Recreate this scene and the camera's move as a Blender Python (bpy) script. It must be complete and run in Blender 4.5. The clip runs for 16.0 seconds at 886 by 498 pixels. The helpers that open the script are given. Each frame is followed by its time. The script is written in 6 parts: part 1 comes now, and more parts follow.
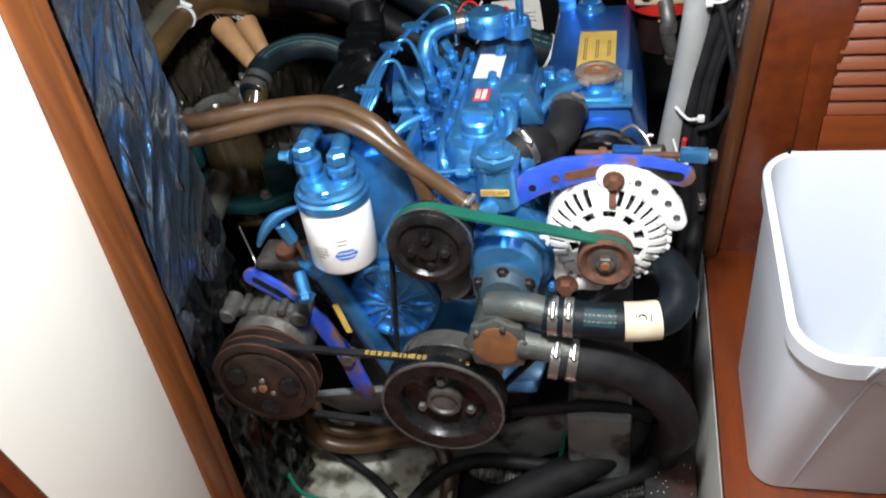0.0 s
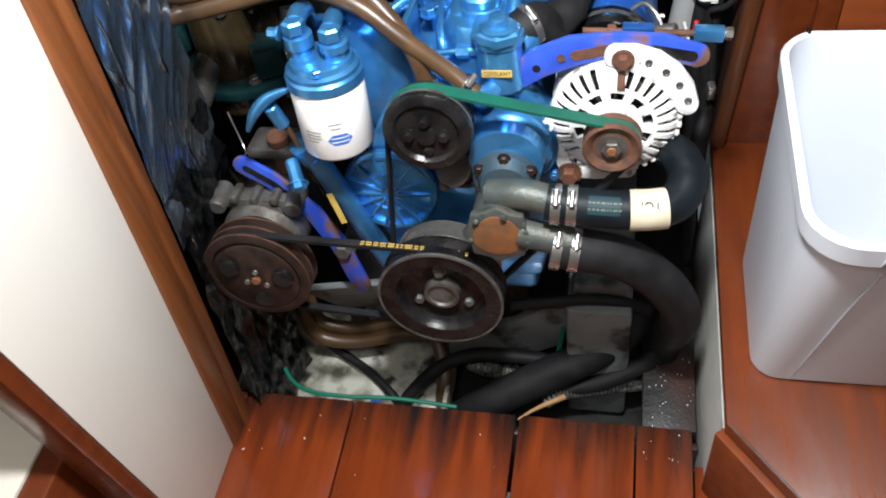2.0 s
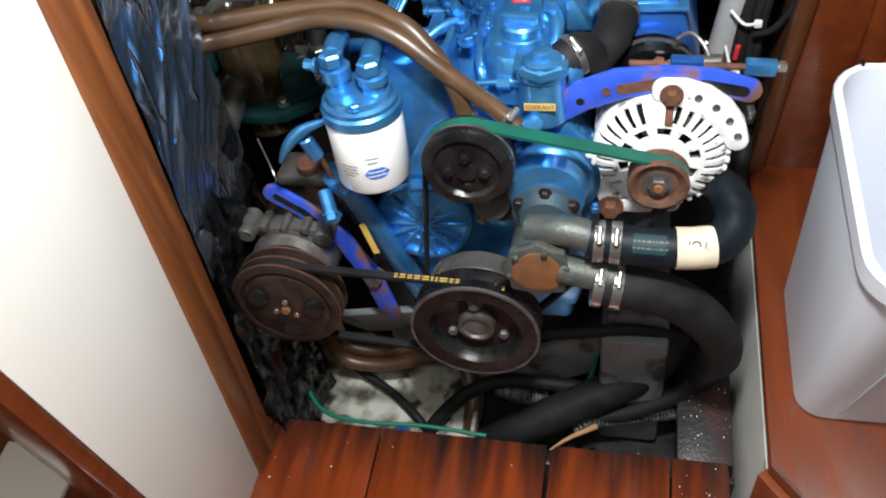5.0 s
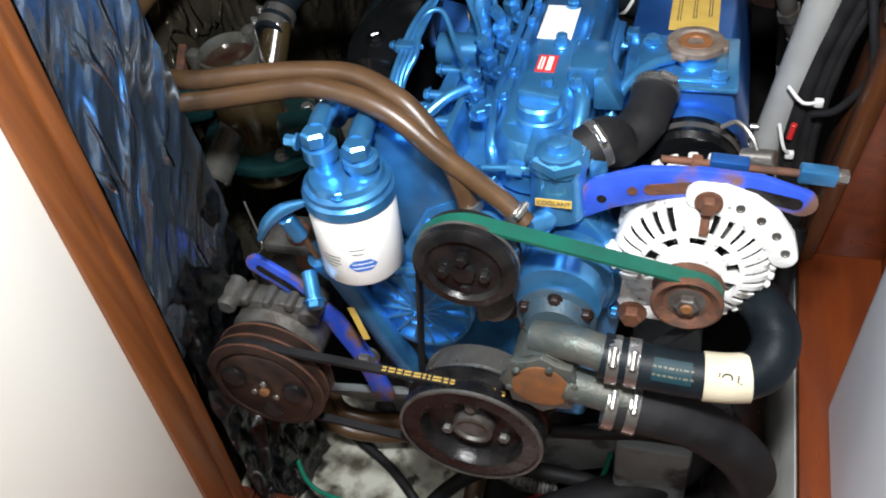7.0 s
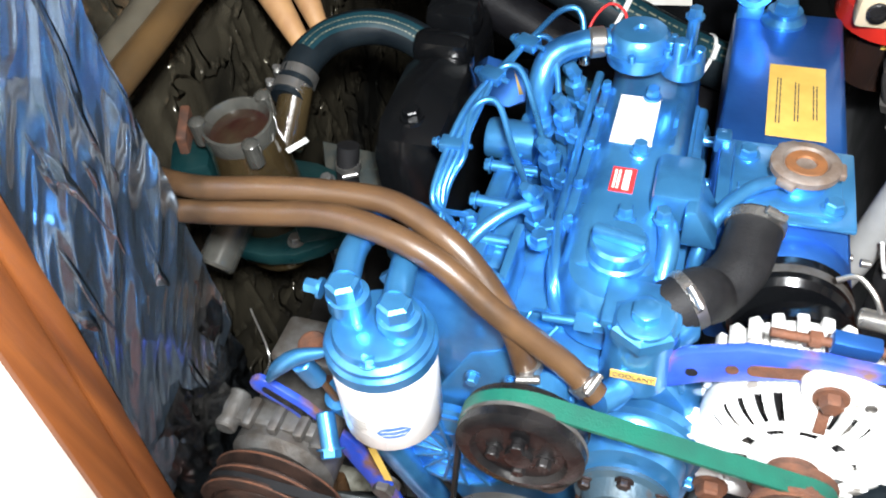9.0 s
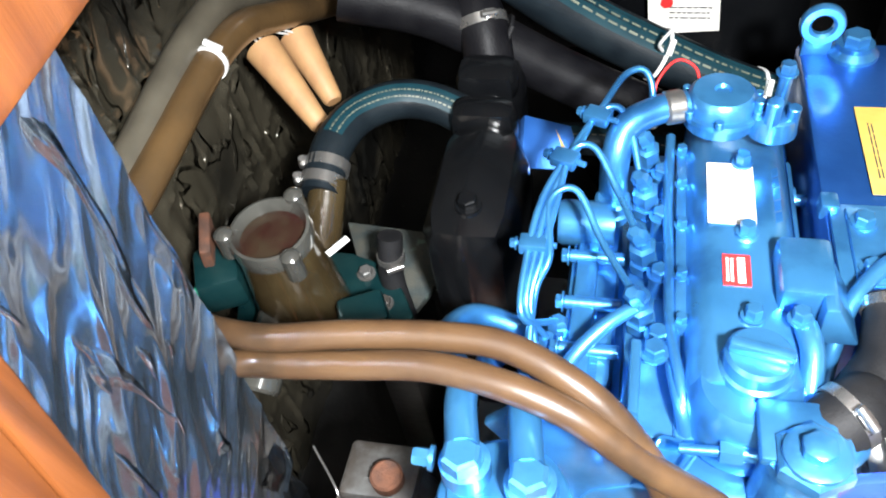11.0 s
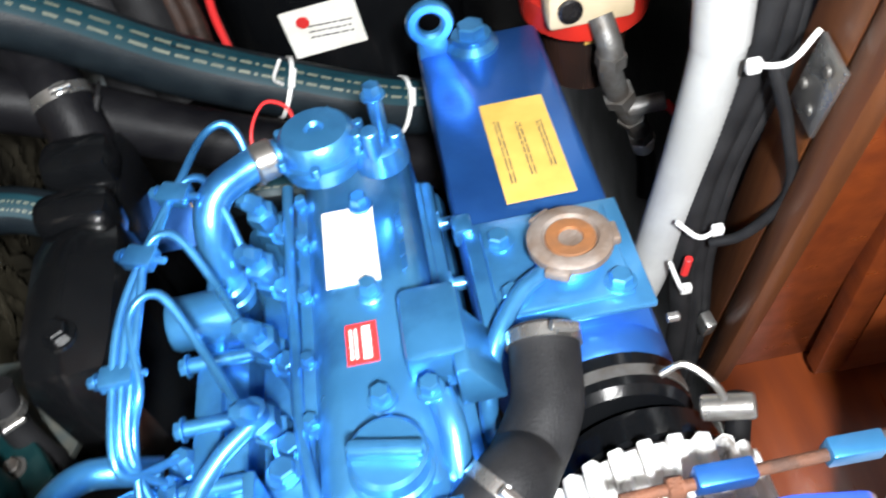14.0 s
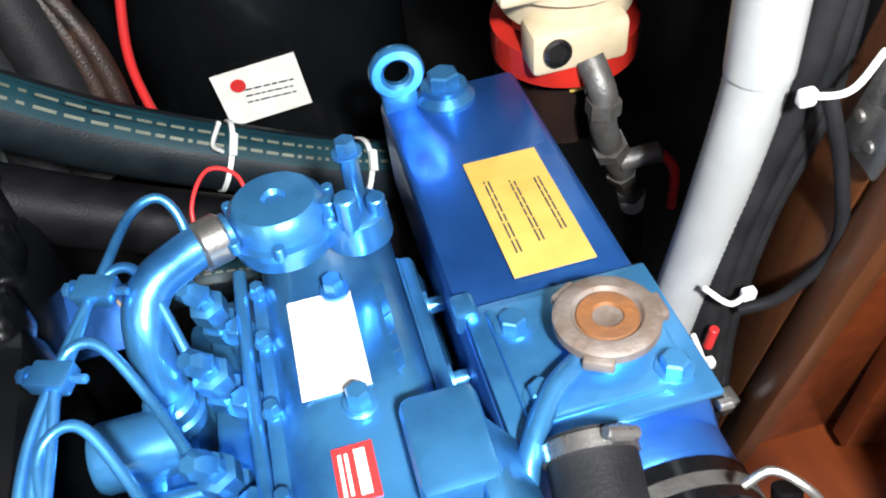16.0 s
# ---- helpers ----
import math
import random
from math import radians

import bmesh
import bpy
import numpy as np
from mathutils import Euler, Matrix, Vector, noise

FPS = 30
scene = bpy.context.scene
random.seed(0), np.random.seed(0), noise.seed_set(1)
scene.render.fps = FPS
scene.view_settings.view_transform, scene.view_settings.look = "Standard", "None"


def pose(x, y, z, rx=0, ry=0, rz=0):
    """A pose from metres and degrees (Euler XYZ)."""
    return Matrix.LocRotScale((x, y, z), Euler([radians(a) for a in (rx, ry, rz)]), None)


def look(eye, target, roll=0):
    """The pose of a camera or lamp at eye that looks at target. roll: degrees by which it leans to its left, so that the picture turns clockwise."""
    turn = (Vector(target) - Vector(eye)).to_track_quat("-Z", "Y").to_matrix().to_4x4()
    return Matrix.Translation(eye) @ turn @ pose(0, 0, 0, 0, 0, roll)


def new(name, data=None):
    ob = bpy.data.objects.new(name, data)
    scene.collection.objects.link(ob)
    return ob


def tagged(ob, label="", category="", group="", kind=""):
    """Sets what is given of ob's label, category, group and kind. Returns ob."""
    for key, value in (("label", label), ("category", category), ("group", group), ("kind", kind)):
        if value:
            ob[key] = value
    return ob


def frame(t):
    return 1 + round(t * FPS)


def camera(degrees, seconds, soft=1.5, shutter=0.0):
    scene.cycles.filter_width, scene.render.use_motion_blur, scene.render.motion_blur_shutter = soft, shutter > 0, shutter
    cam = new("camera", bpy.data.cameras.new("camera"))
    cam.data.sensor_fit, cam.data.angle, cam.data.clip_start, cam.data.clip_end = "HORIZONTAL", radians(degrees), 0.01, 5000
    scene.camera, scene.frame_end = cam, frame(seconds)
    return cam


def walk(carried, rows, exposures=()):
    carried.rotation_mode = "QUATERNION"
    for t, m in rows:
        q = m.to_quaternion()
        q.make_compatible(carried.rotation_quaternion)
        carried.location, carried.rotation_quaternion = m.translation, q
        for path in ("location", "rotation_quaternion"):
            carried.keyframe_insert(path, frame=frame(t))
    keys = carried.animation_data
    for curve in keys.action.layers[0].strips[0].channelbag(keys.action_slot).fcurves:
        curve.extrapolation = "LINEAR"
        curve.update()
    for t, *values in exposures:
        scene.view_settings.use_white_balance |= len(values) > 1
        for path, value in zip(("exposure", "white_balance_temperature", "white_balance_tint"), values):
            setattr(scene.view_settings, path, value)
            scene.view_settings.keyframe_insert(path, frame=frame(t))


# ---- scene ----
cam = camera(56.1, 16.0, soft=1.9, shutter=0.5)
METRES, EYE, TILT, LEAN, TURN = 1.25, 1.235, -43.0, 7.5, 9.7
ROWS = [
    (0.0, 0.0, 0.0, 0.0, 0.0, 0.0, -0.0),
    (0.5, 0.0, 0.0112, -0.0088, -0.08, -2.46, -0.45),
    (1.0, -0.0007, 0.0185, -0.0114, -0.29, -4.26, 0.21),
    (1.5, 0.0016, 0.0237, -0.0145, -0.29, -5.4, 0.53),
    (2.0, -0.0031, 0.0322, -0.0205, -0.32, -6.43, -0.2),
    (2.5, 0.0004, 0.0334, -0.0281, -0.06, -6.88, 0.61),
    (3.0, -0.0017, 0.0439, -0.0316, -0.08, -7.54, 0.8),
    (5.5, -0.0332, 0.0765, 0.0377, 0.74, -6.65, -1.58),
    (6.0, -0.0271, 0.1063, 0.0604, 2.1, -6.51, -2.77),
    (6.5, 0.0034, 0.1356, 0.0874, 3.29, -6.39, -2.3),
    (7.0, 0.0022, 0.1714, 0.0972, 3.5, -7.3, -3.72),
    (7.5, -0.0207, 0.2222, 0.1301, 1.47, -7.62, -2.04),
    (8.0, -0.0445, 0.2614, 0.168, -1.21, -7.3, -1.38),
    (8.5, -0.0512, 0.2868, 0.1913, -0.36, -8.07, -2.89),
    (9.0, -0.052, 0.3098, 0.2087, 3.87, -9.5, -6.33),
    (11.5, -0.1502, 0.4216, 0.286, -0.96, -9.44, 0.81),
    (12.0, -0.1126, 0.4399, 0.2942, -2.26, -10.41, 2.12),
    (12.5, -0.079, 0.4452, 0.2989, -2.46, -10.79, 3.37),
    (13.0, -0.0388, 0.4487, 0.3145, -1.71, -11.5, 3.87),
    (13.5, -0.0156, 0.4738, 0.2928, -8.84, -10.46, 6.87),
    (14.0, 0.0045, 0.4921, 0.2891, -14.32, -10.05, 12.38),
    (14.5, 0.0292, 0.4864, 0.3073, -13.91, -8.02, 14.86),
    (15.0, 0.0308, 0.4935, 0.3155, -12.1, -8.89, 12.14),
    (15.5, 0.0092, 0.5437, 0.3056, -16.86, -8.57, 14.9),
    (16.0, -0.0044, 0.598, 0.2887, -19.84, -6.41, 14.91),
]
EXPOSURES = [(0, 0.58), (3, 0.7), (5.5, 0.42), (6.5, 0.32), (7, 0.58), (8, 1.13), (9, 1.42), (11.5, 1.95), (12.5, 1.75), (14, 1.58), (15, 1.68), (16, 1.52)]
walk(cam, [(t, pose(0, 0, EYE, TILT, LEAN, TURN) @ pose(METRES * x, METRES * y, METRES * z, 90 + pitch, roll, yaw)) for t, x, y, z, yaw, pitch, roll in ROWS], EXPOSURES)

# ---- light ----
world = bpy.data.worlds.new("cabin_world")
scene.world = world
world.use_nodes = True
world.node_tree.nodes["Background"].inputs[0].default_value = (0.9, 0.95, 1.0, 1)
world.node_tree.nodes["Background"].inputs[1].default_value = 0.09


def lamp(name, eye, target, size, watts, colour):
    data = bpy.data.lights.new(name, "AREA")
    data.shape, data.size, data.energy, data.color = "DISK", size, watts, colour
    ob = new(name, data)
    ob.matrix_world = look(eye, target)
    return ob


# Fixed stand-in for the light carried beside the camera; no cabin fitting hangs here.
LAMP_EYE = (-0.06, 0.38, 1.40)
lamp("camera_light_standin", LAMP_EYE, (-0.2, 0.9, 0.45), 0.10, 17.0, (0.96, 0.98, 1.0))
# Added soft fill from above that lifts the darks; no such fitting is known.
lamp("fill_lamp", (-0.05, -0.3, 2.0), (-0.1, 0.3, 0.0), 0.5, 8.0, (1.0, 0.98, 0.95))


# ---- materials ----
def mat(name, c1, c2=None, scale=20.0, rough=0.5, metal=0.0, bump=0.1, fine=300.0, coat=0.0, stretch=(1, 1, 1), lo=0.35, hi=0.65, spread=0.15, dist=0.002, c3=None, scale3=6.0, lo3=0.55, hi3=0.7, edge=None, detail=3, gloss=0.5):
    m = bpy.data.materials.new(name)
    m.use_nodes = True
    nt = m.node_tree
    b = nt.nodes["Principled BSDF"]
    b.inputs["Metallic"].default_value = metal
    b.inputs["Coat Weight"].default_value = coat
    b.inputs["Coat Roughness"].default_value = 0.12
    b.inputs["Specular IOR Level"].default_value = gloss
    tc = nt.nodes.new("ShaderNodeTexCoord")
    mp = nt.nodes.new("ShaderNodeMapping")
    mp.inputs["Scale"].default_value = stretch
    nt.links.new(tc.outputs["Object"], mp.inputs["Vector"])

    def noise_node(s, detail):
        n = nt.nodes.new("ShaderNodeTexNoise")
        n.inputs["Scale"].default_value, n.inputs["Detail"].default_value = s, detail
        nt.links.new(mp.outputs["Vector"], n.inputs["Vector"])
        return n

    def ramp(n, a, z):
        r = nt.nodes.new("ShaderNodeMapRange")
        r.inputs["From Min"].default_value, r.inputs["From Max"].default_value = a, z
        nt.links.new(n.outputs["Fac"], r.inputs["Value"])
        return r

    def mix(fac, a, z):
        x = nt.nodes.new("ShaderNodeMix")
        x.data_type = "RGBA"
        nt.links.new(fac.outputs["Result"], x.inputs["Factor"])
        for v, i in ((a, "A"), (z, "B")):
            sock = [s for s in x.inputs if s.name == i and s.type == "RGBA"][0]
            if isinstance(v, tuple):
                sock.default_value = (*v, 1)
            else:
                nt.links.new([s for s in v.outputs if s.type == "RGBA"][0], sock)
        return x

    big, small = noise_node(scale, 5), noise_node(fine, detail)
    col = mix(ramp(big, lo, hi), c1, c2 or tuple(v * 0.75 for v in c1))
    if c3:
        col = mix(ramp(noise_node(scale3, 6), lo3, hi3), col, c3)
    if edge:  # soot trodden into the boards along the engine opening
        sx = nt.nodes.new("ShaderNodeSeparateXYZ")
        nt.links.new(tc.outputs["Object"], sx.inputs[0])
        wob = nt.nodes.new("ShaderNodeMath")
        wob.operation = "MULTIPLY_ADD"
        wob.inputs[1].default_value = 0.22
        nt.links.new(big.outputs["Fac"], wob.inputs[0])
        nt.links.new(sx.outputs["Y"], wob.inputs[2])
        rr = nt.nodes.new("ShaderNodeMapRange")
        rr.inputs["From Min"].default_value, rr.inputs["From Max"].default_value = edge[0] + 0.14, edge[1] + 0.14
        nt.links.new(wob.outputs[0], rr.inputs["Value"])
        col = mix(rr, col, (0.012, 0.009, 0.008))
    nt.links.new([s for s in col.outputs if s.type == "RGBA"][0], b.inputs["Base Color"])
    r = nt.nodes.new("ShaderNodeMapRange")
    r.inputs["To Min"].default_value, r.inputs["To Max"].default_value = max(rough - spread, 0.03), min(rough + spread, 1)
    nt.links.new(big.outputs["Fac"], r.inputs["Value"])
    nt.links.new(r.outputs["Result"], b.inputs["Roughness"])
    bp = nt.nodes.new("ShaderNodeBump")
    bp.inputs["Strength"].default_value, bp.inputs["Distance"].default_value = bump, dist
    nt.links.new(small.outputs["Fac"], bp.inputs["Height"])
    nt.links.new(bp.outputs["Normal"], b.inputs["Normal"])
    return m


BLUE = mat("engine_blue", (0.062, 0.29, 0.62), (0.085, 0.35, 0.71), 14, 0.33, 0.78, 0.10, 220, coat=0.5, c3=(0.022, 0.12, 0.34), scale3=13, lo3=0.50, hi3=0.72)
TANKBLUE = mat("tank_blue", (0.024, 0.125, 0.45), (0.035, 0.16, 0.53), 10, 0.38, 0.75, 0.10, 180, coat=0.25, c3=(0.015, 0.075, 0.28), scale3=6, lo3=0.52, hi3=0.72)
ROYAL = mat("royal_blue", (0.02, 0.06, 0.40), (0.03, 0.08, 0.50), 30, 0.36, 0.0, 0.15, 300, coat=0.2, c3=(0.13, 0.07, 0.05), scale3=16, lo3=0.50, hi3=0.58)
RUST = mat("rust", (0.13, 0.05, 0.025), (0.06, 0.03, 0.02), 60, 0.75, 0.2, 0.6, 500)
DARKRUST = mat("dark_rust", (0.012, 0.009, 0.008), (0.034, 0.018, 0.013), 40, 0.45, 0.2, 0.4, 400, c3=(0.07, 0.03, 0.016), scale3=30, lo3=0.62, hi3=0.74, gloss=0.4)
BLACKMETAL = mat("black_metal", (0.005, 0.005, 0.0055), (0.012, 0.011, 0.011), 40, 0.27, 0.0, 0.25, 400, gloss=0.3)
STEEL = mat("steel", (0.42, 0.42, 0.41), (0.3, 0.29, 0.27), 40, 0.3, 0.9, 0.15, 400)
DULLSTEEL = mat("dull_steel", (0.15, 0.15, 0.145), (0.075, 0.065, 0.056), 40, 0.5, 0.6, 0.3, 300)
BRONZE = mat("aged_bronze", (0.06, 0.078, 0.08), (0.105, 0.105, 0.088), 40, 0.5, 0.5, 0.35, 300, c3=(0.16, 0.22, 0.19), scale3=60, lo3=0.62, hi3=0.72)
WEATHERED = mat("weathered_blue_grey", (0.035, 0.075, 0.11), (0.06, 0.085, 0.10), 30, 0.5, 0.4, 0.3, 250, c3=(0.07, 0.045, 0.03), scale3=40, lo3=0.58, hi3=0.68)
COPPER = mat("corroded_copper", (0.25, 0.10, 0.035), (0.16, 0.075, 0.035), 50, 0.6, 0.3, 0.3, 300)
WHITEPAINT = mat("alternator_white", (0.74, 0.74, 0.73), (0.60, 0.60, 0.58), 40, 0.42, 0.0, 0.3, 300, c3=(0.20, 0.185, 0.165), scale3=60, lo3=0.60, hi3=0.68)
FILTERWHITE = mat("filter_white", (0.82, 0.82, 0.81), (0.78, 0.78, 0.77), 8, 0.3, 0, 0.03, 200, coat=0.3)
RUBBER = mat("black_rubber", (0.007, 0.0072, 0.008), (0.013, 0.013, 0.014), 30, 0.6, 0, 0.25, 500, gloss=0.2)
SLEEKRUBBER = mat("sleek_rubber", (0.003, 0.003, 0.004), (0.006, 0.006, 0.007), 30, 0.5, 0, 0.2, 400, gloss=0.12)
HOSEBLUE = mat("dark_blue_hose", (0.004, 0.0065, 0.009), (0.007, 0.011, 0.014), 30, 0.45, 0, 0.2, 500, gloss=0.16)
BROWNHOSE = mat("brown_hose", (0.082, 0.045, 0.021), (0.055, 0.029, 0.014), 25, 0.36, 0, 0.08, 450, c3=(0.028, 0.017, 0.010), scale3=14, lo3=0.52, hi3=0.70)
GREENBELT = mat("green_belt", (0.005, 0.085, 0.056), (0.004, 0.062, 0.042), 30, 0.45, 0, 0.2, 500)
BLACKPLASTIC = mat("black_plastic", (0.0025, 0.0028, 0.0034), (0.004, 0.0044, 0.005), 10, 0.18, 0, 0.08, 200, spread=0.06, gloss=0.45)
WOOD = mat("teak", (0.155, 0.033, 0.0075), (0.09, 0.018, 0.005), 5, 0.32, 0, 0.08, 40, coat=0.3, stretch=(9, 1, 9), lo=0.3, hi=0.7)
WOODV = mat("teak_upright", (0.22, 0.072, 0.019), (0.125, 0.037, 0.010), 4, 0.42, 0, 0.14, 40, coat=0.12, stretch=(14, 14, 0.9), lo=0.28, hi=0.70, c3=(0.06, 0.021, 0.008), scale3=3, lo3=0.58, hi3=0.80)
WOODX = mat("teak_slat", (0.19, 0.044, 0.010), (0.125, 0.026, 0.006), 5, 0.38, 0, 0.1, 40, coat=0.2, stretch=(0.8, 9, 9), lo=0.3, hi=0.7)
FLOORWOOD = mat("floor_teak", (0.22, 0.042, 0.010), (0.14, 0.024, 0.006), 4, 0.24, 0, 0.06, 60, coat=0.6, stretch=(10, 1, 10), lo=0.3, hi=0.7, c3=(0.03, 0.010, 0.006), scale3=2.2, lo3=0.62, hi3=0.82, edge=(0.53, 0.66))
BLACKBOARD = mat("black_speckled_board", (0.009, 0.008, 0.008), (0.05, 0.012, 0.006), 9, 0.4, 0, 0.3, 200, lo=0.5, hi=0.75, c3=(0.3, 0.3, 0.3), scale3=140, lo3=0.80, hi3=0.82)
WALLWHITE = mat("white_panel", (0.73, 0.71, 0.65), (0.70, 0.68, 0.62), 3, 0.35, 0, 0.02, 80)
GREYPAINT = mat("grey_paint", (0.42, 0.43, 0.41), (0.33, 0.33, 0.30), 8, 0.55, 0, 0.15, 120, c3=(0.16, 0.14, 0.10), scale3=10, lo3=0.6, hi3=0.75)
GREYBED = mat("engine_bed_grey", (0.15, 0.17, 0.175), (0.10, 0.11, 0.112), 12, 0.5, 0, 0.2, 150, c3=(0.015, 0.015, 0.015), scale3=18, lo3=0.54, hi3=0.66)
PANDIRT = mat("dirty_pan", (0.42, 0.42, 0.36), (0.10, 0.09, 0.06), 22, 0.5, 0, 0.4, 120, lo=0.40, hi=0.62, c3=(0.016, 0.014, 0.012), scale3=15, lo3=0.53, hi3=0.60)
BILGE = mat("speckled_near_black", (0.005, 0.005, 0.005), (0.014, 0.013, 0.012), 14, 0.45, 0, 0.4, 120, c3=(0.2, 0.2, 0.18), scale3=110, lo3=0.72, hi3=0.75)
def creased(m, scale, stretch, lo, hi, deep):
    """Add long sharp creases to a film's relief."""
    nt = m.node_tree
    b = nt.nodes["Principled BSDF"]
    tc, mp = nt.nodes.new("ShaderNodeTexCoord"), nt.nodes.new("ShaderNodeMapping")
    mp.inputs["Scale"].default_value = stretch
    mp.inputs["Rotation"].default_value = (0.5, 0, 0)
    nz, mr, bp = nt.nodes.new("ShaderNodeTexNoise"), nt.nodes.new("ShaderNodeMapRange"), nt.nodes.new("ShaderNodeBump")
    nz.inputs["Scale"].default_value, nz.inputs["Detail"].default_value, nz.inputs["Distortion"].default_value = scale, 1.5, 0.7
    mr.inputs["From Min"].default_value, mr.inputs["From Max"].default_value = lo, hi
    bp.inputs["Strength"].default_value, bp.inputs["Distance"].default_value = 1.0, deep
    nt.links.new(tc.outputs["Object"], mp.inputs["Vector"])
    nt.links.new(mp.outputs["Vector"], nz.inputs["Vector"])
    nt.links.new(nz.outputs["Fac"], mr.inputs["Value"])
    nt.links.new(mr.outputs["Result"], bp.inputs["Height"])
    nt.links.new(b.inputs["Normal"].links[0].from_socket, bp.inputs["Normal"])
    nt.links.new(bp.outputs["Normal"], b.inputs["Normal"])
    nt.links.new(bp.outputs["Normal"], b.inputs["Coat Normal"])


FOIL = mat("foil_film", (0.36, 0.50, 0.66), (0.46, 0.58, 0.71), 5, 0.15, 0.93, 0.12, 26, coat=1.0, spread=0.06, dist=0.008, c3=(0.50, 0.50, 0.50), scale3=7, lo3=0.58, hi3=0.66, detail=1.0, stretch=(1, 2.4, 0.7))
LINER = mat("hull_film", (0.072, 0.064, 0.044), (0.12, 0.105, 0.074), 5, 0.18, 0.55, 0.25, 9, coat=1.0, spread=0.07, dist=0.02, detail=1.5, c3=(0.020, 0.020, 0.018), scale3=4, lo3=0.46, hi3=0.66)
creased(FOIL, 16, (1, 3.0, 0.5), 0.60, 0.70, 0.008)
creased(LINER, 13, (1, 1.6, 1.0), 0.57, 0.63, 0.009)
BINPLASTIC = mat("bin_plastic", (0.60, 0.635, 0.69), (0.57, 0.60, 0.66), 3, 0.38, 0, 0.03, 400)
WHITEHOSE = mat("white_ribbed_hose", (0.34, 0.345, 0.34), (0.27, 0.275, 0.27), 20, 0.55, 0, 0.1, 300)
GREYTUBE = mat("pale_conduit", (0.085, 0.075, 0.055), (0.055, 0.048, 0.035), 20, 0.4, 0, 0.1, 300, coat=0.3)
PAPER = mat("paper_label", (0.75, 0.74, 0.70), (0.66, 0.64, 0.58), 30, 0.6, 0, 0.05, 300)
YELLOW = mat("yellow_label", (0.52, 0.36, 0.085), (0.44, 0.29, 0.06), 30, 0.5, 0, 0.05, 300)
REDLABEL = mat("red_label", (0.62, 0.03, 0.03), (0.5, 0.025, 0.025), 30, 0.4, 0, 0.05, 300)
REDWIRE = mat("red_wire", (0.5, 0.02, 0.02), (0.4, 0.02, 0.02), 30, 0.4, 0, 0.05, 300)
INK = mat("ink", (0.03, 0.03, 0.035), (0.04, 0.04, 0.04), 30, 0.6, 0, 0.02, 300)
BLUEINK = mat("blue_ink", (0.03, 0.12, 0.45), (0.03, 0.12, 0.4), 30, 0.5, 0, 0.02, 300)
TEALSTRIPE = mat("teal_stripe", (0.004, 0.022, 0.030), (0.005, 0.028, 0.037), 30, 0.5, 0, 0.05, 300, gloss=0.2)
PALEINK = mat("pale_ink", (0.11, 0.12, 0.09), (0.07, 0.08, 0.06), 30, 0.6, 0, 0.02, 300)
TAPE = mat("masking_tape", (0.58, 0.52, 0.38), (0.5, 0.44, 0.32), 30, 0.6, 0, 0.15, 200)
BEIGE = mat("beige_casting", (0.52, 0.43, 0.30), (0.40, 0.32, 0.2), 20, 0.5, 0, 0.15, 200)
REDBOWL = mat("red_bowl", (0.42, 0.02, 0.012), (0.3, 0.015, 0.01), 20, 0.2, 0, 0.05, 200, coat=0.5)
SOFTWOOD = mat("softwood_plug", (0.40, 0.23, 0.10), (0.32, 0.17, 0.075), 6, 0.6, 0, 0.1, 100, stretch=(6, 6, 1))
TEAL = mat("teal_bronze", (0.003, 0.022, 0.025), (0.007, 0.032, 0.033), 30, 0.32, 0.3, 0.2, 200)
AMBER = mat("amber_bowl", (0.022, 0.015, 0.007), (0.038, 0.027, 0.012), 20, 0.18, 0.0, 0.1, 150, coat=0.8)
GLASSY = mat("clear_acrylic_rim", (0.085, 0.085, 0.075), (0.05, 0.05, 0.045), 30, 0.12, 0.3, 0.05, 200, coat=1.0)
TIE = mat("white_nylon", (0.7, 0.7, 0.68), (0.6, 0.6, 0.58), 30, 0.4, 0, 0.03, 300)
GREENWIRE = mat("green_wire", (0.01, 0.16, 0.10), (0.01, 0.12, 0.08), 30, 0.4, 0, 0.05, 300)
BROWNINS = mat("brown_clad_pipe", (0.095, 0.055, 0.022), (0.05, 0.030, 0.013), 12, 0.36, 0, 0.2, 120, coat=0.2)
CREAM = mat("cabin_cream", (0.7, 0.66, 0.58), (0.66, 0.62, 0.54), 3, 0.6, 0, 0.02, 80)


# ---- builders (all in world places) ----
AX, AY, AZ = Vector((1, 0, 0)), Vector((0, 0.9945, -0.1045)), Vector((0, 0.1045, 0.9945))
TILTED = Matrix((AX, AY, AZ)).transposed()
UPRIGHT = Matrix.Identity(3)


def basis(d):
    d = Vector(d).normalized()
    ref = Vector((0, 0, 1)) if abs(d.z) < 0.9 else Vector((1, 0, 0))
    u = d.cross(ref).normalized()
    return d, u, d.cross(u).normalized()


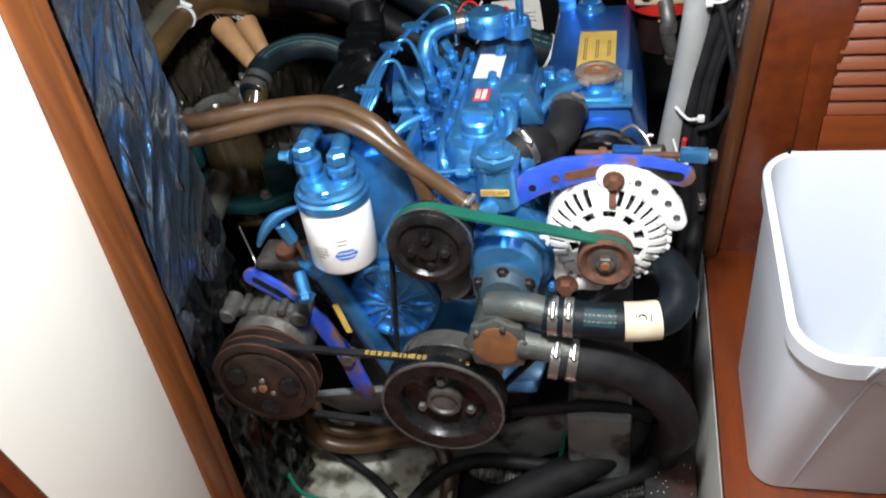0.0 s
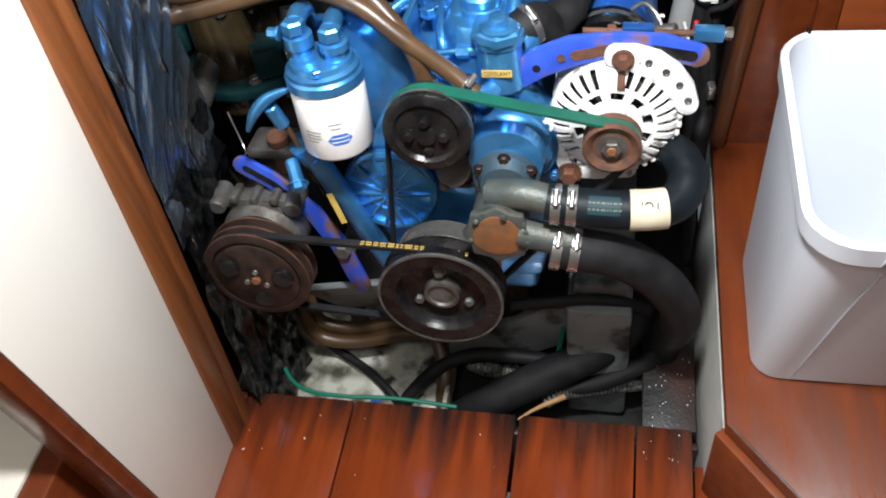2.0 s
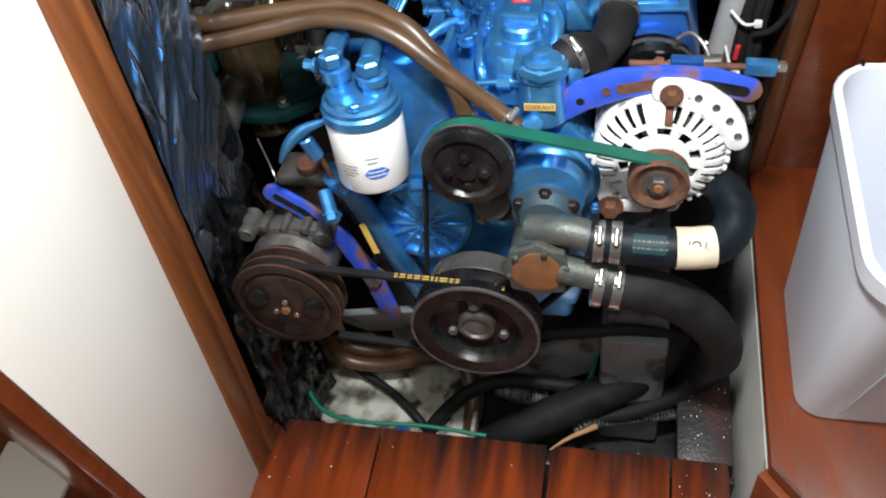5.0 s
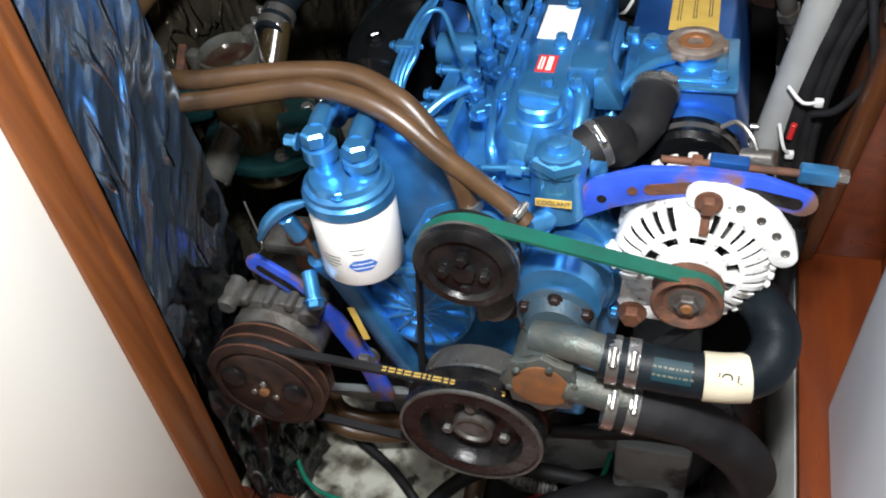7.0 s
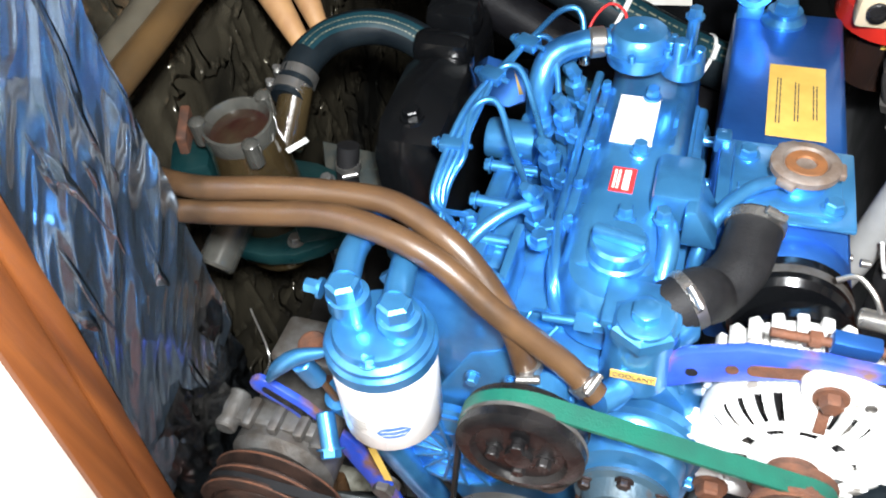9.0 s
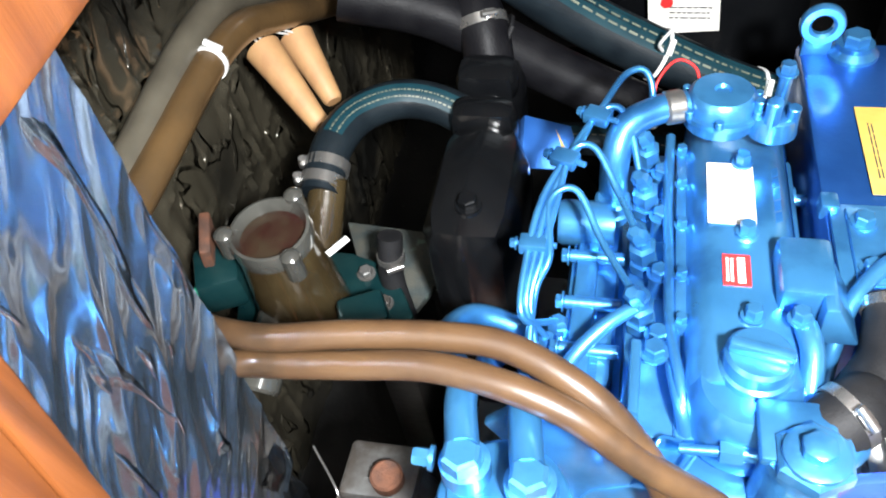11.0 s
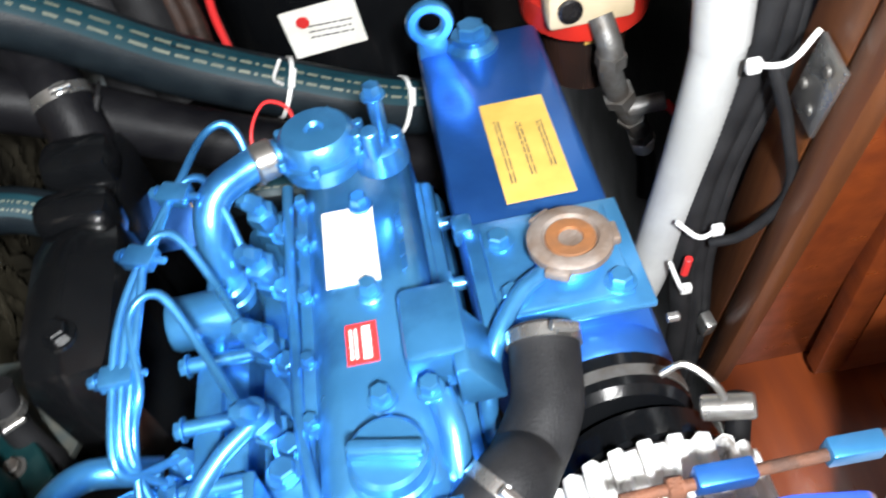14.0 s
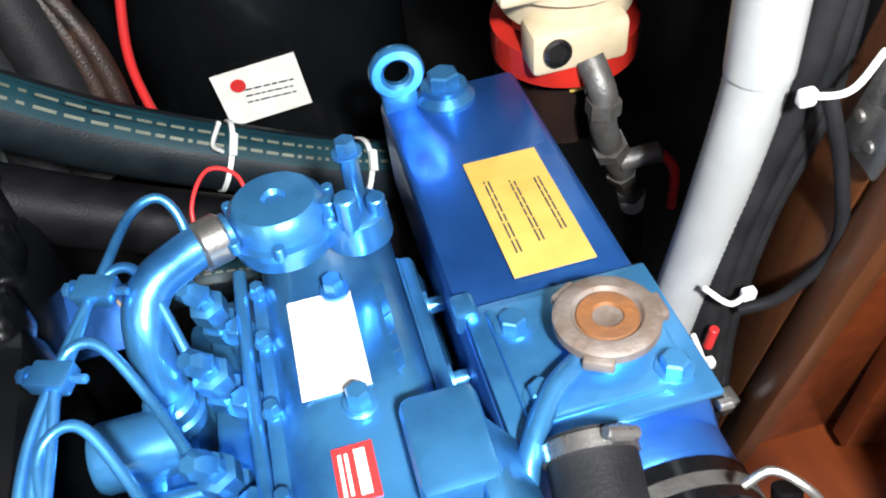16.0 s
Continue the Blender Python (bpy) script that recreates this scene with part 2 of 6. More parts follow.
def lathe(p, d, profile, seg=24, bm=None, phase=0.0, wob=0.0):
    """A turned form: profile of (distance along d, radius) from p."""
    bm = bm or bmesh.new()
    p = Vector(p)
    d, u, v = basis(d)
    rings = []
    for h, r in profile:
        if r <= 1e-6:
            rings.append([bm.verts.new(p + d * h)])
        else:
            rings.append([bm.verts.new(p + d * h + (u * math.cos(a) + v * math.sin(a)) * r * (1 + wob * math.sin(3 * a + h * 40))) for a in (phase + 2 * math.pi * i / seg for i in range(seg))])
    for a, b in zip(rings, rings[1:]):
        for i in range(seg):
            j = (i + 1) % seg
            if len(a) == 1 and len(b) == 1:
                continue
            if len(a) == 1:
                bm.faces.new((a[0], b[i], b[j]))
            elif len(b) == 1:
                bm.faces.new((a[i], a[j], b[0]))
            else:
                bm.faces.new((a[i], a[j], b[j], b[i]))
    for ring, flip in ((rings[0], True), (rings[-1], False)):
        if len(ring) > 2 and len(profile) > 1 and tuple(profile[0]) != tuple(profile[-1]):
            bm.faces.new(ring[::-1] if flip else ring)
    return bm


def cyl(p, q, r, r2=None, seg=20, bm=None, bev=0.08):
    p, q = Vector(p), Vector(q)
    L, r2 = (q - p).length, r if r2 is None else r2
    e = min(bev * min(r, r2) * 2, L * 0.3)
    return lathe(p, q - p, [(0, r - e), (e, r), (L - e, r2), (L, max(r2 - e, 1e-4))], seg, bm)


def spline(pts, n=8):
    pts = [Vector(p) for p in pts]
    ext = [pts[0] * 2 - pts[1]] + pts + [pts[-1] * 2 - pts[-2]]
    out = []
    for i in range(1, len(ext) - 2):
        a, b, c, d = ext[i - 1:i + 3]
        for k in range(n):
            t = k / n
            out.append(0.5 * ((2 * b) + (c - a) * t + (2 * a - 5 * b + 4 * c - d) * t * t + (3 * b - a - 3 * c + d) * t ** 3))
    return out + [pts[-1]]


def tube(pts, r, seg=12, n=8, bm=None, ribs=0.0, rib_len=0.004):
    bm = bm or bmesh.new()
    path = spline(pts, n)
    if ribs:
        fine_path = []
        for a, b in zip(path, path[1:]):
            k = max(1, round((b - a).length / (rib_len / 2)))
            fine_path += [a.lerp(b, i / k) for i in range(k)]
        path = fine_path + [path[-1]]
    t0 = (path[1] - path[0]).normalized()
    u = basis(t0)[1]
    rings = []
    for i, p in enumerate(path):
        t = (path[min(i + 1, len(path) - 1)] - path[max(i - 1, 0)]).normalized()
        u = (u - t * u.dot(t)).normalized()
        v = t.cross(u)
        rr = (r(i / (len(path) - 1)) if callable(r) else r) * (1 + (ribs if i % 2 else 0))
        rings.append([bm.verts.new(p + (u * math.cos(2 * math.pi * k / seg) + v * math.sin(2 * math.pi * k / seg)) * rr) for k in range(seg)])
    for a, b in zip(rings, rings[1:]):
        for i in range(seg):
            bm.faces.new((a[i], a[(i + 1) % seg], b[(i + 1) % seg], b[i]))
    bm.faces.new(rings[0][::-1])
    bm.faces.new(rings[-1])
    return bm


def box(c, size, M=UPRIGHT, bev=0.003, bm=None, taper=1.0):
    bm = bm or bmesh.new()
    own = bmesh.new()
    bmesh.ops.create_cube(own, size=1)
    for v in own.verts:
        k = taper if v.co.z > 0 else 1
        v.co = Vector((v.co.x * size[0] * k, v.co.y * size[1] * k, v.co.z * size[2]))
    if bev:
        bmesh.ops.bevel(own, geom=own.edges[:], offset=bev, segments=2, affect="EDGES", profile=0.5)
    return merge(bm, own, M, c)


def merge(bm, own, M=UPRIGHT, c=(0, 0, 0)):
    c = Vector(c)
    made = {v: bm.verts.new(M @ v.co + c) for v in own.verts}
    for f in own.faces:
        bm.faces.new([made[v] for v in f.verts])
    own.free()
    return bm


def prism(outline, c, M, thick, bev=0.003, bm=None, holes=()):
    """A plate: outline of (a, b) along M's x and z axes round c, thick along its y; holes: (a, b, radius)."""
    bm = bm or bmesh.new()
    own = bmesh.new()
    vs = [own.verts.new((a, 0, b)) for a, b in outline]
    f = own.faces.new(vs)
    ext = bmesh.ops.extrude_face_region(own, geom=[f])
    bmesh.ops.translate(own, verts=[v for v in ext["geom"] if isinstance(v, bmesh.types.BMVert)], vec=(0, thick, 0))
    bmesh.ops.recalc_face_normals(own, faces=own.faces)
    if bev:
        bmesh.ops.bevel(own, geom=[e for e in own.edges if len(e.link_faces) == 2 and e.calc_face_angle() > 0.6], offset=bev, segments=2, affect="EDGES", profile=0.5)
    return merge(bm, own, M, c)


def bolt(p, d, r=0.006, h=0.006, bm=None, washer=True):
    """A hexagon head on a washer, pointing along d."""
    prof = [(0, r * 1.35), (h * 0.25, r * 1.35)] if washer else [(0, r * 0.9), (h * 0.25, r * 0.9)]
    bm = lathe(p, d, prof, 14, bm)
    return lathe(Vector(p) + Vector(d).normalized() * h * 0.2, d, [(0, r), (h * 0.85, r), (h, r * 0.85)], 6, bm)


def arc(cx, cz, r, a0, a1, n):
    return [(cx + r * math.cos(radians(a0 + (a1 - a0) * i / n)), cz + r * math.sin(radians(a0 + (a1 - a0) * i / n))) for i in range(n + 1)]


def slab(points, r_side):
    """The outline of a rounded band of half-width r_side along points (a, b)."""
    left, right = [], []
    for i, (a, b) in enumerate(points):
        p0, p1 = points[max(i - 1, 0)], points[min(i + 1, len(points) - 1)]
        ang = math.atan2(p1[1] - p0[1], p1[0] - p0[0])
        r = r_side(i / (len(points) - 1)) if callable(r_side) else r_side
        left.append((a - math.sin(ang) * r, b + math.cos(ang) * r))
        right.append((a + math.sin(ang) * r, b - math.cos(ang) * r))
    r0, r1 = (r_side(0), r_side(1)) if callable(r_side) else (r_side, r_side)
    a1 = math.degrees(math.atan2(points[-1][1] - points[-2][1], points[-1][0] - points[-2][0]))
    a0 = math.degrees(math.atan2(points[1][1] - points[0][1], points[1][0] - points[0][0]))
    return right[::1] + arc(*points[-1], r1, a1 - 70, a1 + 70, 6) + left[::-1] + arc(*points[0], r0, a0 + 110, a0 + 250, 6)


def finish(bm, sharp=38):
    bmesh.ops.recalc_face_normals(bm, faces=bm.faces)
    me = bpy.data.meshes.new("mesh")
    bm.to_mesh(me)
    bm.free()
    me.polygons.foreach_set("use_smooth", [True] * len(me.polygons))
    me.set_sharp_from_angle(angle=radians(sharp))
    return me


ORIGIN = {}


def holder(name, base, label, category, group="", kind="", shift=(0, 0, 0)):
    """An Empty that parents parts; shift moves the parts off the places in which they are drawn up."""
    ob = tagged(new(name), label, category, group, kind)
    ob.location = base
    ORIGIN[ob.name] = Vector(base) - Vector(shift)
    return ob


def part(name, bm, material, parent, label=""):
    o = ORIGIN[parent.name]
    bmesh.ops.translate(bm, verts=bm.verts, vec=-o)
    ob = new(name, finish(bm))
    ob.data.materials.append(material)
    ob.parent = parent
    ORIGIN[ob.name] = o
    return tagged(ob, label)


def thing(name, bm, material, base, label, category, group="", kind=""):
    o = Vector(base)
    bmesh.ops.translate(bm, verts=bm.verts, vec=-o)
    ob = tagged(new(name, finish(bm)), label, category, group, kind)
    ob.location = o
    ob.data.materials.append(material)
    ORIGIN[ob.name] = o
    return ob


def clamp_band(p, d, r, w=0.009, screw=(0, 0, 1)):
    """A worm-drive clamp round a hose: a thin band with its screw housing."""
    d = Vector(d).normalized()
    p = Vector(p)
    bm = lathe(p - d * w / 2, d, [(0, r), (0, r + 0.0012), (w, r + 0.0012), (w, r)], 24)
    s = Vector(screw)
    s = (s - d * s.dot(d)).normalized()
    side = d.cross(s)
    box(p + s * (r + 0.003), (0.012, w, 0.006), Matrix((side, d, s)).transposed(), 0.001, bm)
    return cyl(p + s * (r + 0.005) - side * 0.011, p + s * (r + 0.005) + side * 0.009, 0.0038, bm=bm, seg=10)


def bars(c, across, down, n, length, height, pitch, bm=None, ragged=0.25, seed=1):
    """Rows of small raised bars that stand in for print."""
    rnd = random.Random(seed)
    bm = bm or bmesh.new()
    across, down = Vector(across).normalized(), Vector(down).normalized()
    up = across.cross(down).normalized()
    for i in range(n):
        x = -length / 2
        end = length / 2 * (1 - ragged * rnd.random())
        while x < end:
            w = min(length * rnd.uniform(0.08, 0.2), end - x)
            p = Vector(c) + across * (x + w / 2) + down * (i - (n - 1) / 2) * pitch
            box(p, (w, height, 0.0006), Matrix((across, down, up)).transposed(), 0, bm)
            x += w + length * 0.03
    return bm


def lettering(words, c, across, up, size, parent, material, name="lettering"):
    cu = bpy.data.curves.new("font", "FONT")
    cu.body, cu.size, cu.align_x, cu.align_y, cu.extrude = words, size, "CENTER", "CENTER", 0.0003
    tmp = new("font", cu)
    bpy.context.view_layer.update()
    me = bpy.data.meshes.new_from_object(tmp.evaluated_get(bpy.context.evaluated_depsgraph_get()))
    bpy.data.objects.remove(tmp)
    across, up = Vector(across).normalized(), Vector(up).normalized()
    M = Matrix((across, up, across.cross(up))).transposed().to_4x4()
    me.transform(Matrix.Translation(Vector(c) - ORIGIN[parent.name]) @ M)
    me.materials.append(material)
    ob = new(name, me)
    ob.parent = parent
    ORIGIN[ob.name] = ORIGIN[parent.name]
    return ob


def sheet(corners, nu, nv, amp, scale, thick=0.0, seed=0.0, ridge=True, fold=0.0, drawn=False):
    """A creased sheet between four corners (a, b, c, d in turn), pushed in and out along its normal."""
    a, b, c, d = [Vector(p) for p in corners]
    nrm = (b - a).cross(d - a).normalized()
    bm = bmesh.new()
    grid = []
    for i in range(nu + 1):
        row = []
        for j in range(nv + 1):
            u, v = i / nu, j / nv
            p = (a.lerp(b, u)).lerp(d.lerp(c, u), v)
            q = Vector((p.x, p.y * 1.5, p.z * 0.8)) * scale + Vector((seed, seed, seed))
            if drawn:  # taut film: long creases that run up and aft
                along, across = 0.45 * p.y + 0.89 * p.z, 0.89 * p.y - 0.45 * p.z
                w = Vector((across * 3.2, along * 0.75, seed)) * scale
                bend = noise.noise(w * 0.4) * 1.2
                h = noise.noise(w * 0.45) + (1 - 3 * abs(noise.noise(w + Vector((bend, 0, 0))))) * 0.42 + (1 - 3 * abs(noise.noise(w * 2.3 + Vector((0, bend, 3))))) * 0.16
            elif ridge:
                bend = noise.noise(q * 0.5) * 1.5
                h = (1 - 2 * abs(noise.noise(q + Vector((0, bend, 0))))) * 0.65 + (1 - 2 * abs(noise.noise(q * 2.6 + Vector((0, 0, bend))))) * 0.28 + noise.noise(q * 6.0) * 0.06
            else:
                h = noise.noise(q)
            push = amp * h
            if fold:  # sharp creases that wander and fade out
                for m, (fy, fz, off) in enumerate(((1.6, 0.5, 2.0), (0.6, 1.3, 9.0), (2.6, 1.1, 17.0))):
                    w = Vector((p.x * 6, p.y * 9 * fy, p.z * 9 * fz)) + Vector((off, off, off + seed))
                    fade = max(0.0, noise.noise(w * 0.9 + Vector((5, 3, 1))) + 0.22)
                    push += fold * min(1.0, fade * 2.2) * max(0.0, 1 - abs(noise.noise(w)) / 0.075)
            row.append(bm.verts.new(p + nrm * push))
        grid.append(row)
    for i in range(nu):
        for j in range(nv):
            bm.faces.new((grid[i][j], grid[i + 1][j], grid[i + 1][j + 1], grid[i][j + 1]))
    if thick:
        bmesh.ops.solidify(bm, geom=bm.faces[:], thickness=thick)
    return bm


# ---- the setting ----
STEP_Z = 0.195
# cabin sole: boards laid fore and aft, each its own piece
floor = holder("floor", (0, 0, -0.03), "worn red-brown varnished teak cabin sole boards", "floor", kind="structure")
for x0, x1 in ((-0.80, -0.6125), (-0.6095, -0.4245), (-0.4215, -0.1535), (-0.1475, 0.0325), (0.0355, 0.1180)):
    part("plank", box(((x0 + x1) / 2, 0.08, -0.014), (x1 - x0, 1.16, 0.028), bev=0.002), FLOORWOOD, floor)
for x0, x1 in ((0.1205, 0.36), (0.363, 0.62), (0.623, 0.9), (-1.1, -0.803)):
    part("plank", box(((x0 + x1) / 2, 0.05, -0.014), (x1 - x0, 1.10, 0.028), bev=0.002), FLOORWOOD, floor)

sub = thing("bilge_floor", sheet(((-0.95, 0.60, -0.17), (0.16, 0.60, -0.17), (0.16, 2.1, -0.17), (-0.95, 2.1, -0.17)), 40, 50, 0.01, 9), BILGE, (0, 1, -0.18), "black speckled bilge bottom under the engine", "bilge", kind="structure")
thing("floor_edge_riser", box((-0.27, 0.648, -0.10), (0.8, 0.012, 0.14), bev=0.002), BLACKBOARD, (-0.27, 0.648, -0.17), "near-black board under the sole's edge", "riser", kind="structure")

thing("side_shelf", box((0.084, 0.82, -0.012), (0.082, 0.325, 0.022), bev=0.002), BLACKBOARD, (0.084, 0.82, -0.024), "black speckled board beside the engine bed", "board", kind="structure")

# white side panel with its wooden trims; it leans slightly with the boat's side
LEANM = Matrix(((1, 0, 0.0), (0, 1, 0.119), (0, 0, 1)))


def leaning(bm):
    for v in bm.verts:
        v.co = LEANM @ v.co
    return bm


NEAR_TOP = 0.333
YZ = Matrix(((0, -1, 0), (1, 0, 0), (0, 0, 1)))
wall_left = thing("wall_left", prism([(0.406, 0.0), (0.559, 0.0), (0.7315, 1.45), (NEAR_TOP, 1.45)], (-0.606, 0, 0), YZ, 0.024, 0.001), WALLWHITE, (-0.624, 0.475, 0), "smooth cream-white painted side panel", "wall", kind="structure")
trim_a = holder("trim_left", (-0.60, 0.60, 0), "varnished teak trim post beside the engine opening", "trim", kind="structure")
part("post", leaning(box((-0.622, 0.5795, 0.72), (0.044, 0.041, 1.46), bev=0.004)), WOODV, trim_a)
part("rebate", leaning(box((-0.622, 0.6120, 0.72), (0.050, 0.024, 1.46), bev=0.003)), WOODV, trim_a)
trim_b = holder("trim_near", (-0.62, 0.35, 0), "rounded teak edge trim of the white panel", "trim", kind="structure")
near = prism([(0.380, 0.0), (0.406, 0.0), (NEAR_TOP, 1.45), (NEAR_TOP - 0.026, 1.45)], (-0.6025, 0, 0), YZ, 0.05, 0.008)
part("post", near, WOOD, trim_b)
thing("wall_far_left", box((-0.98, 0.28, 0.7), (0.02, 0.9, 1.4), bev=0.002), CREAM, (-0.98, 0.28, 0), "cream panel in the next compartment", "wall", kind="structure")
locker = holder("side_locker", (-0.82, 0.2, 0), "glossy teak locker front in the next compartment", "locker")
part("carcass", box((-0.82, 0.32, 0.15), (0.30, 0.30, 0.30), bev=0.004), WOOD, locker)
# Cream slab stands in for the pale reflections on the glossy locker.
part("lid", box((-0.76, 0.37, 0.303), (0.11, 0.13, 0.008), bev=0.002), CREAM, locker, "cream patch standing for reflections on the glossy top")
part("rail", box((-0.82, 0.46, 0.307), (0.30, 0.020, 0.018), bev=0.004), WOODX, locker)

# raised step to the right: top, grey side board, slanting riser
step = holder("step_platform", (0.4, 0.7, 0), "raised red-brown teak step with a chamfered corner", "step", kind="structure")
part("tread", prism([(0.140, 0.567), (0.50, 0.14), (0.95, 0.14), (0.95, 1.14), (0.140, 1.14)], (0, 0, STEP_Z), Matrix(((1, 0, 0), (0, 0, 1), (0, -1, 0))), 0.022, 0.002), WOOD, step)
dx = Vector((0.357, -0.427, 0)).normalized()
part("riser", box(Vector((0.3175, 0.352, 0.0855)), (0.57, 0.018, 0.171), Matrix((dx, Vector((-dx.y, dx.x, 0)), Vector((0, 0, 1)))).transposed(), 0.002), WOODX, step)
part("edge_strip", box(Vector((0.3235, 0.3515, 0.1945)), (0.555, 0.0025, 0.002), Matrix((dx, Vector((-dx.y, dx.x, 0)), Vector((0, 0, 1)))).transposed(), 0.0005), DULLSTEEL, step, "pale worn strip along the step's edge")
side_board = box((0.134, 0.815, -0.0465), (0.018, 0.50, 0.435), bev=0.002)
for v in side_board.verts:
    v.co.x += 0.08 * max(v.co.z, 0.0)
thing("grey_side_board", side_board, GREYPAINT, (0.134, 0.815, -0.26), "grey painted side board below the step, stained", "board", kind="structure")

# bulkhead on the right with its trim post, panel and louvred door
bulk = holder("wall_right", (0.3, 1.03, STEP_Z), "varnished teak bulkhead with an upright trim post", "wall", kind="structure")
RLEAN = Matrix(((1, 0, 0.045), (0, 1, -0.09), (0, 0, 1)))


def rlean(bm):
    for v in bm.verts:
        v.co = RLEAN @ v.co
    return bm


# Darker copy of the upright teak: the right side's weaker light is in the colour.
WOODV_DIM = mat("teak_upright_dim", (0.115, 0.039, 0.012), (0.055, 0.017, 0.005), 4, 0.42, 0, 0.12, 40, coat=0.12, stretch=(14, 14, 0.9), lo=0.3, hi=0.7)
part("trim_post", rlean(box((0.138, 1.112, 0.73), (0.024, 0.034, 1.07), bev=0.007)), WOODV_DIM, bulk)
part("inner_board", rlean(box((0.143, 1.158, 0.73), (0.03, 0.056, 1.07), bev=0.003)), WOODV_DIM, bulk)
part("stile", rlean(box((0.205, 1.124, 0.73), (0.108, 0.022, 1.07), bev=0.002)), WOOD, bulk)
door = holder("louvre_door", (0.35, 1.03, STEP_Z), "teak louvred locker door with slanting slats", "door")
part("stile", box((0.262, 1.068, 0.74), (0.035, 0.022, 1.05), bev=0.003), WOOD, door)
part("stile", box((0.742, 1.068, 0.74), (0.05, 0.022, 1.05), bev=0.003), WOOD, door)
part("bottom_rail", box((0.502, 1.068, 0.355), (0.46, 0.022, 0.29), bev=0.003), WOODX, door)
part("top_rail", box((0.502, 1.068, 1.235), (0.46, 0.022, 0.06), bev=0.003), WOODX, door)
slat = box((0, 0, 0), (0.445, 0.008, 0.034), pose(0, 0, 0, -32, 0, 0).to_3x3(), 0.002)
slat_mesh = finish(slat)
slat_mesh.materials.append(WOODX)
for i in range(28):
    ob = new("slat", slat_mesh)
    ob.parent = door
    ob.location = Vector((0.502, 1.068, 0.515 + 0.0245 * i)) - ORIGIN[door.name]

# hull side, back and the unseen shell that closes the cabin
thing("hull_side", sheet(((-0.80, 0.66, -0.2), (-0.80, 2.1, -0.2), (-0.86, 2.1, 1.3), (-0.86, 0.66, 1.3)), 220, 200, 0.007, 5, fold=0.006), LINER, (-0.8, 1.3, -0.2), "hull side lined with creased clear film over dark insulation", "hull liner", kind="structure")
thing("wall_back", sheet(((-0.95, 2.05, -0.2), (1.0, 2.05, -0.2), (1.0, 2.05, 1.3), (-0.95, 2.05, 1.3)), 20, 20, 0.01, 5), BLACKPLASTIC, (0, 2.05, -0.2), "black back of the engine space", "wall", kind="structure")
thing("wall_inner_right", box((0.195, 1.58, 0.5), (0.02, 0.95, 1.6), bev=0.002), BILGE, (0.195, 1.58, -0.2), "near-black inner side of the engine space", "wall", kind="structure")
# Unseen shell from here on: added to close the place and bounce the lamps.
thing("engine_space_lid", box((0, 1.55, 1.32), (2.0, 1.05, 0.03), bev=0.002), CREAM, (0, 1.55, 1.3), "unseen cream cover closing the engine space from above", "ceiling", kind="structure")
thing("ceiling", box((0, -0.2, 2.05), (3.2, 2.6, 0.03), bev=0.002), CREAM, (0, -0.2, 2.03), "unseen cream ceiling closing the cabin", "ceiling", kind="structure")
thing("wall_behind", box((0, -1.45, 1.0), (3.2, 0.03, 2.1), bev=0.002), CREAM, (0, -1.45, 0), "unseen cream wall closing the cabin", "wall", kind="structure")
thing("wall_cabin_left", box((-1.5, -0.2, 1.0), (0.03, 2.6, 2.1), bev=0.002), CREAM, (-1.5, -0.2, 0), "unseen cream side closing the cabin", "wall", kind="structure")
thing("wall_cabin_right", box((1.5, -0.2, 1.0), (0.03, 2.6, 2.1), bev=0.002), CREAM, (1.5, -0.2, 0), "unseen cream side closing the cabin", "wall", kind="structure")
thing("wall_over_opening", box((0, 1.07, 1.72), (3.2, 0.03, 0.8), bev=0.002), WOODX, (0, 1.07, 1.3), "unseen teak panel closing the gap over the engine opening", "wall", kind="structure")

# film-wrapped partition on the left
thing("film_partition", sheet(((-0.590, 0.662, 0.37), (-0.572, 0.825, 0.46), (-0.562, 0.838, 1.10), (-0.585, 0.745, 1.10)), 130, 320, 0.0055, 8, 0.02, 3.0, drawn=True), FOIL, (-0.572, 0.72, 0.37), "insulation board wrapped in creased shiny blue-black film", "insulation board")
DARKFILM = mat("dark_film", (0.005, 0.006, 0.007), (0.014, 0.016, 0.018), 9, 0.14, 0.2, 0.9, 9, coat=1.0, dist=0.07, spread=0.05, detail=2, stretch=(1, 2.5, 1))
thing("black_board", sheet(((-0.598, 0.622, -0.16), (-0.580, 0.80, -0.16), (-0.580, 0.82, 0.52), (-0.596, 0.675, 0.45)), 50, 160, 0.018, 12, 0.02), DARKFILM, (-0.58, 0.72, -0.16), "black board under loose dark film below the blue-black one", "insulation board")

thing("cross_rail", box((-0.605, 0.93, 0.965), (0.09, 0.36, 0.07), bev=0.01), WOODV, (-0.605, 0.93, 0.93), "varnished teak rail above the film-wrapped board", "rail", kind="structure")

# ---- the engine ----
engine = holder("marine_engine", (-0.2, 1.0, -0.02), "metallic blue painted marine diesel engine in its bed", "engine")


def E(x, y, z):
    """A place on the engine: heights are those at y = 1, and the long parts fall towards the stern."""
    return Vector((x, y, z if y < 0.86 else z - (y - 1.0) * 0.1045))


def W(x, y, z):
    return Vector((x, y, z))


part("block", box(E(-0.215, 0.99, 0.33), (0.19, 0.40, 0.34), TILTED, 0.012), BLUE, engine)
part("sump", box(E(-0.22, 1.0, 0.09), (0.16, 0.36, 0.16), TILTED, 0.02), BLACKMETAL, engine, "oily black sump")
part("cylinder_head", box(E(-0.205, 1.01, 0.508), (0.155, 0.34, 0.06), TILTED, 0.006), BLUE, engine)
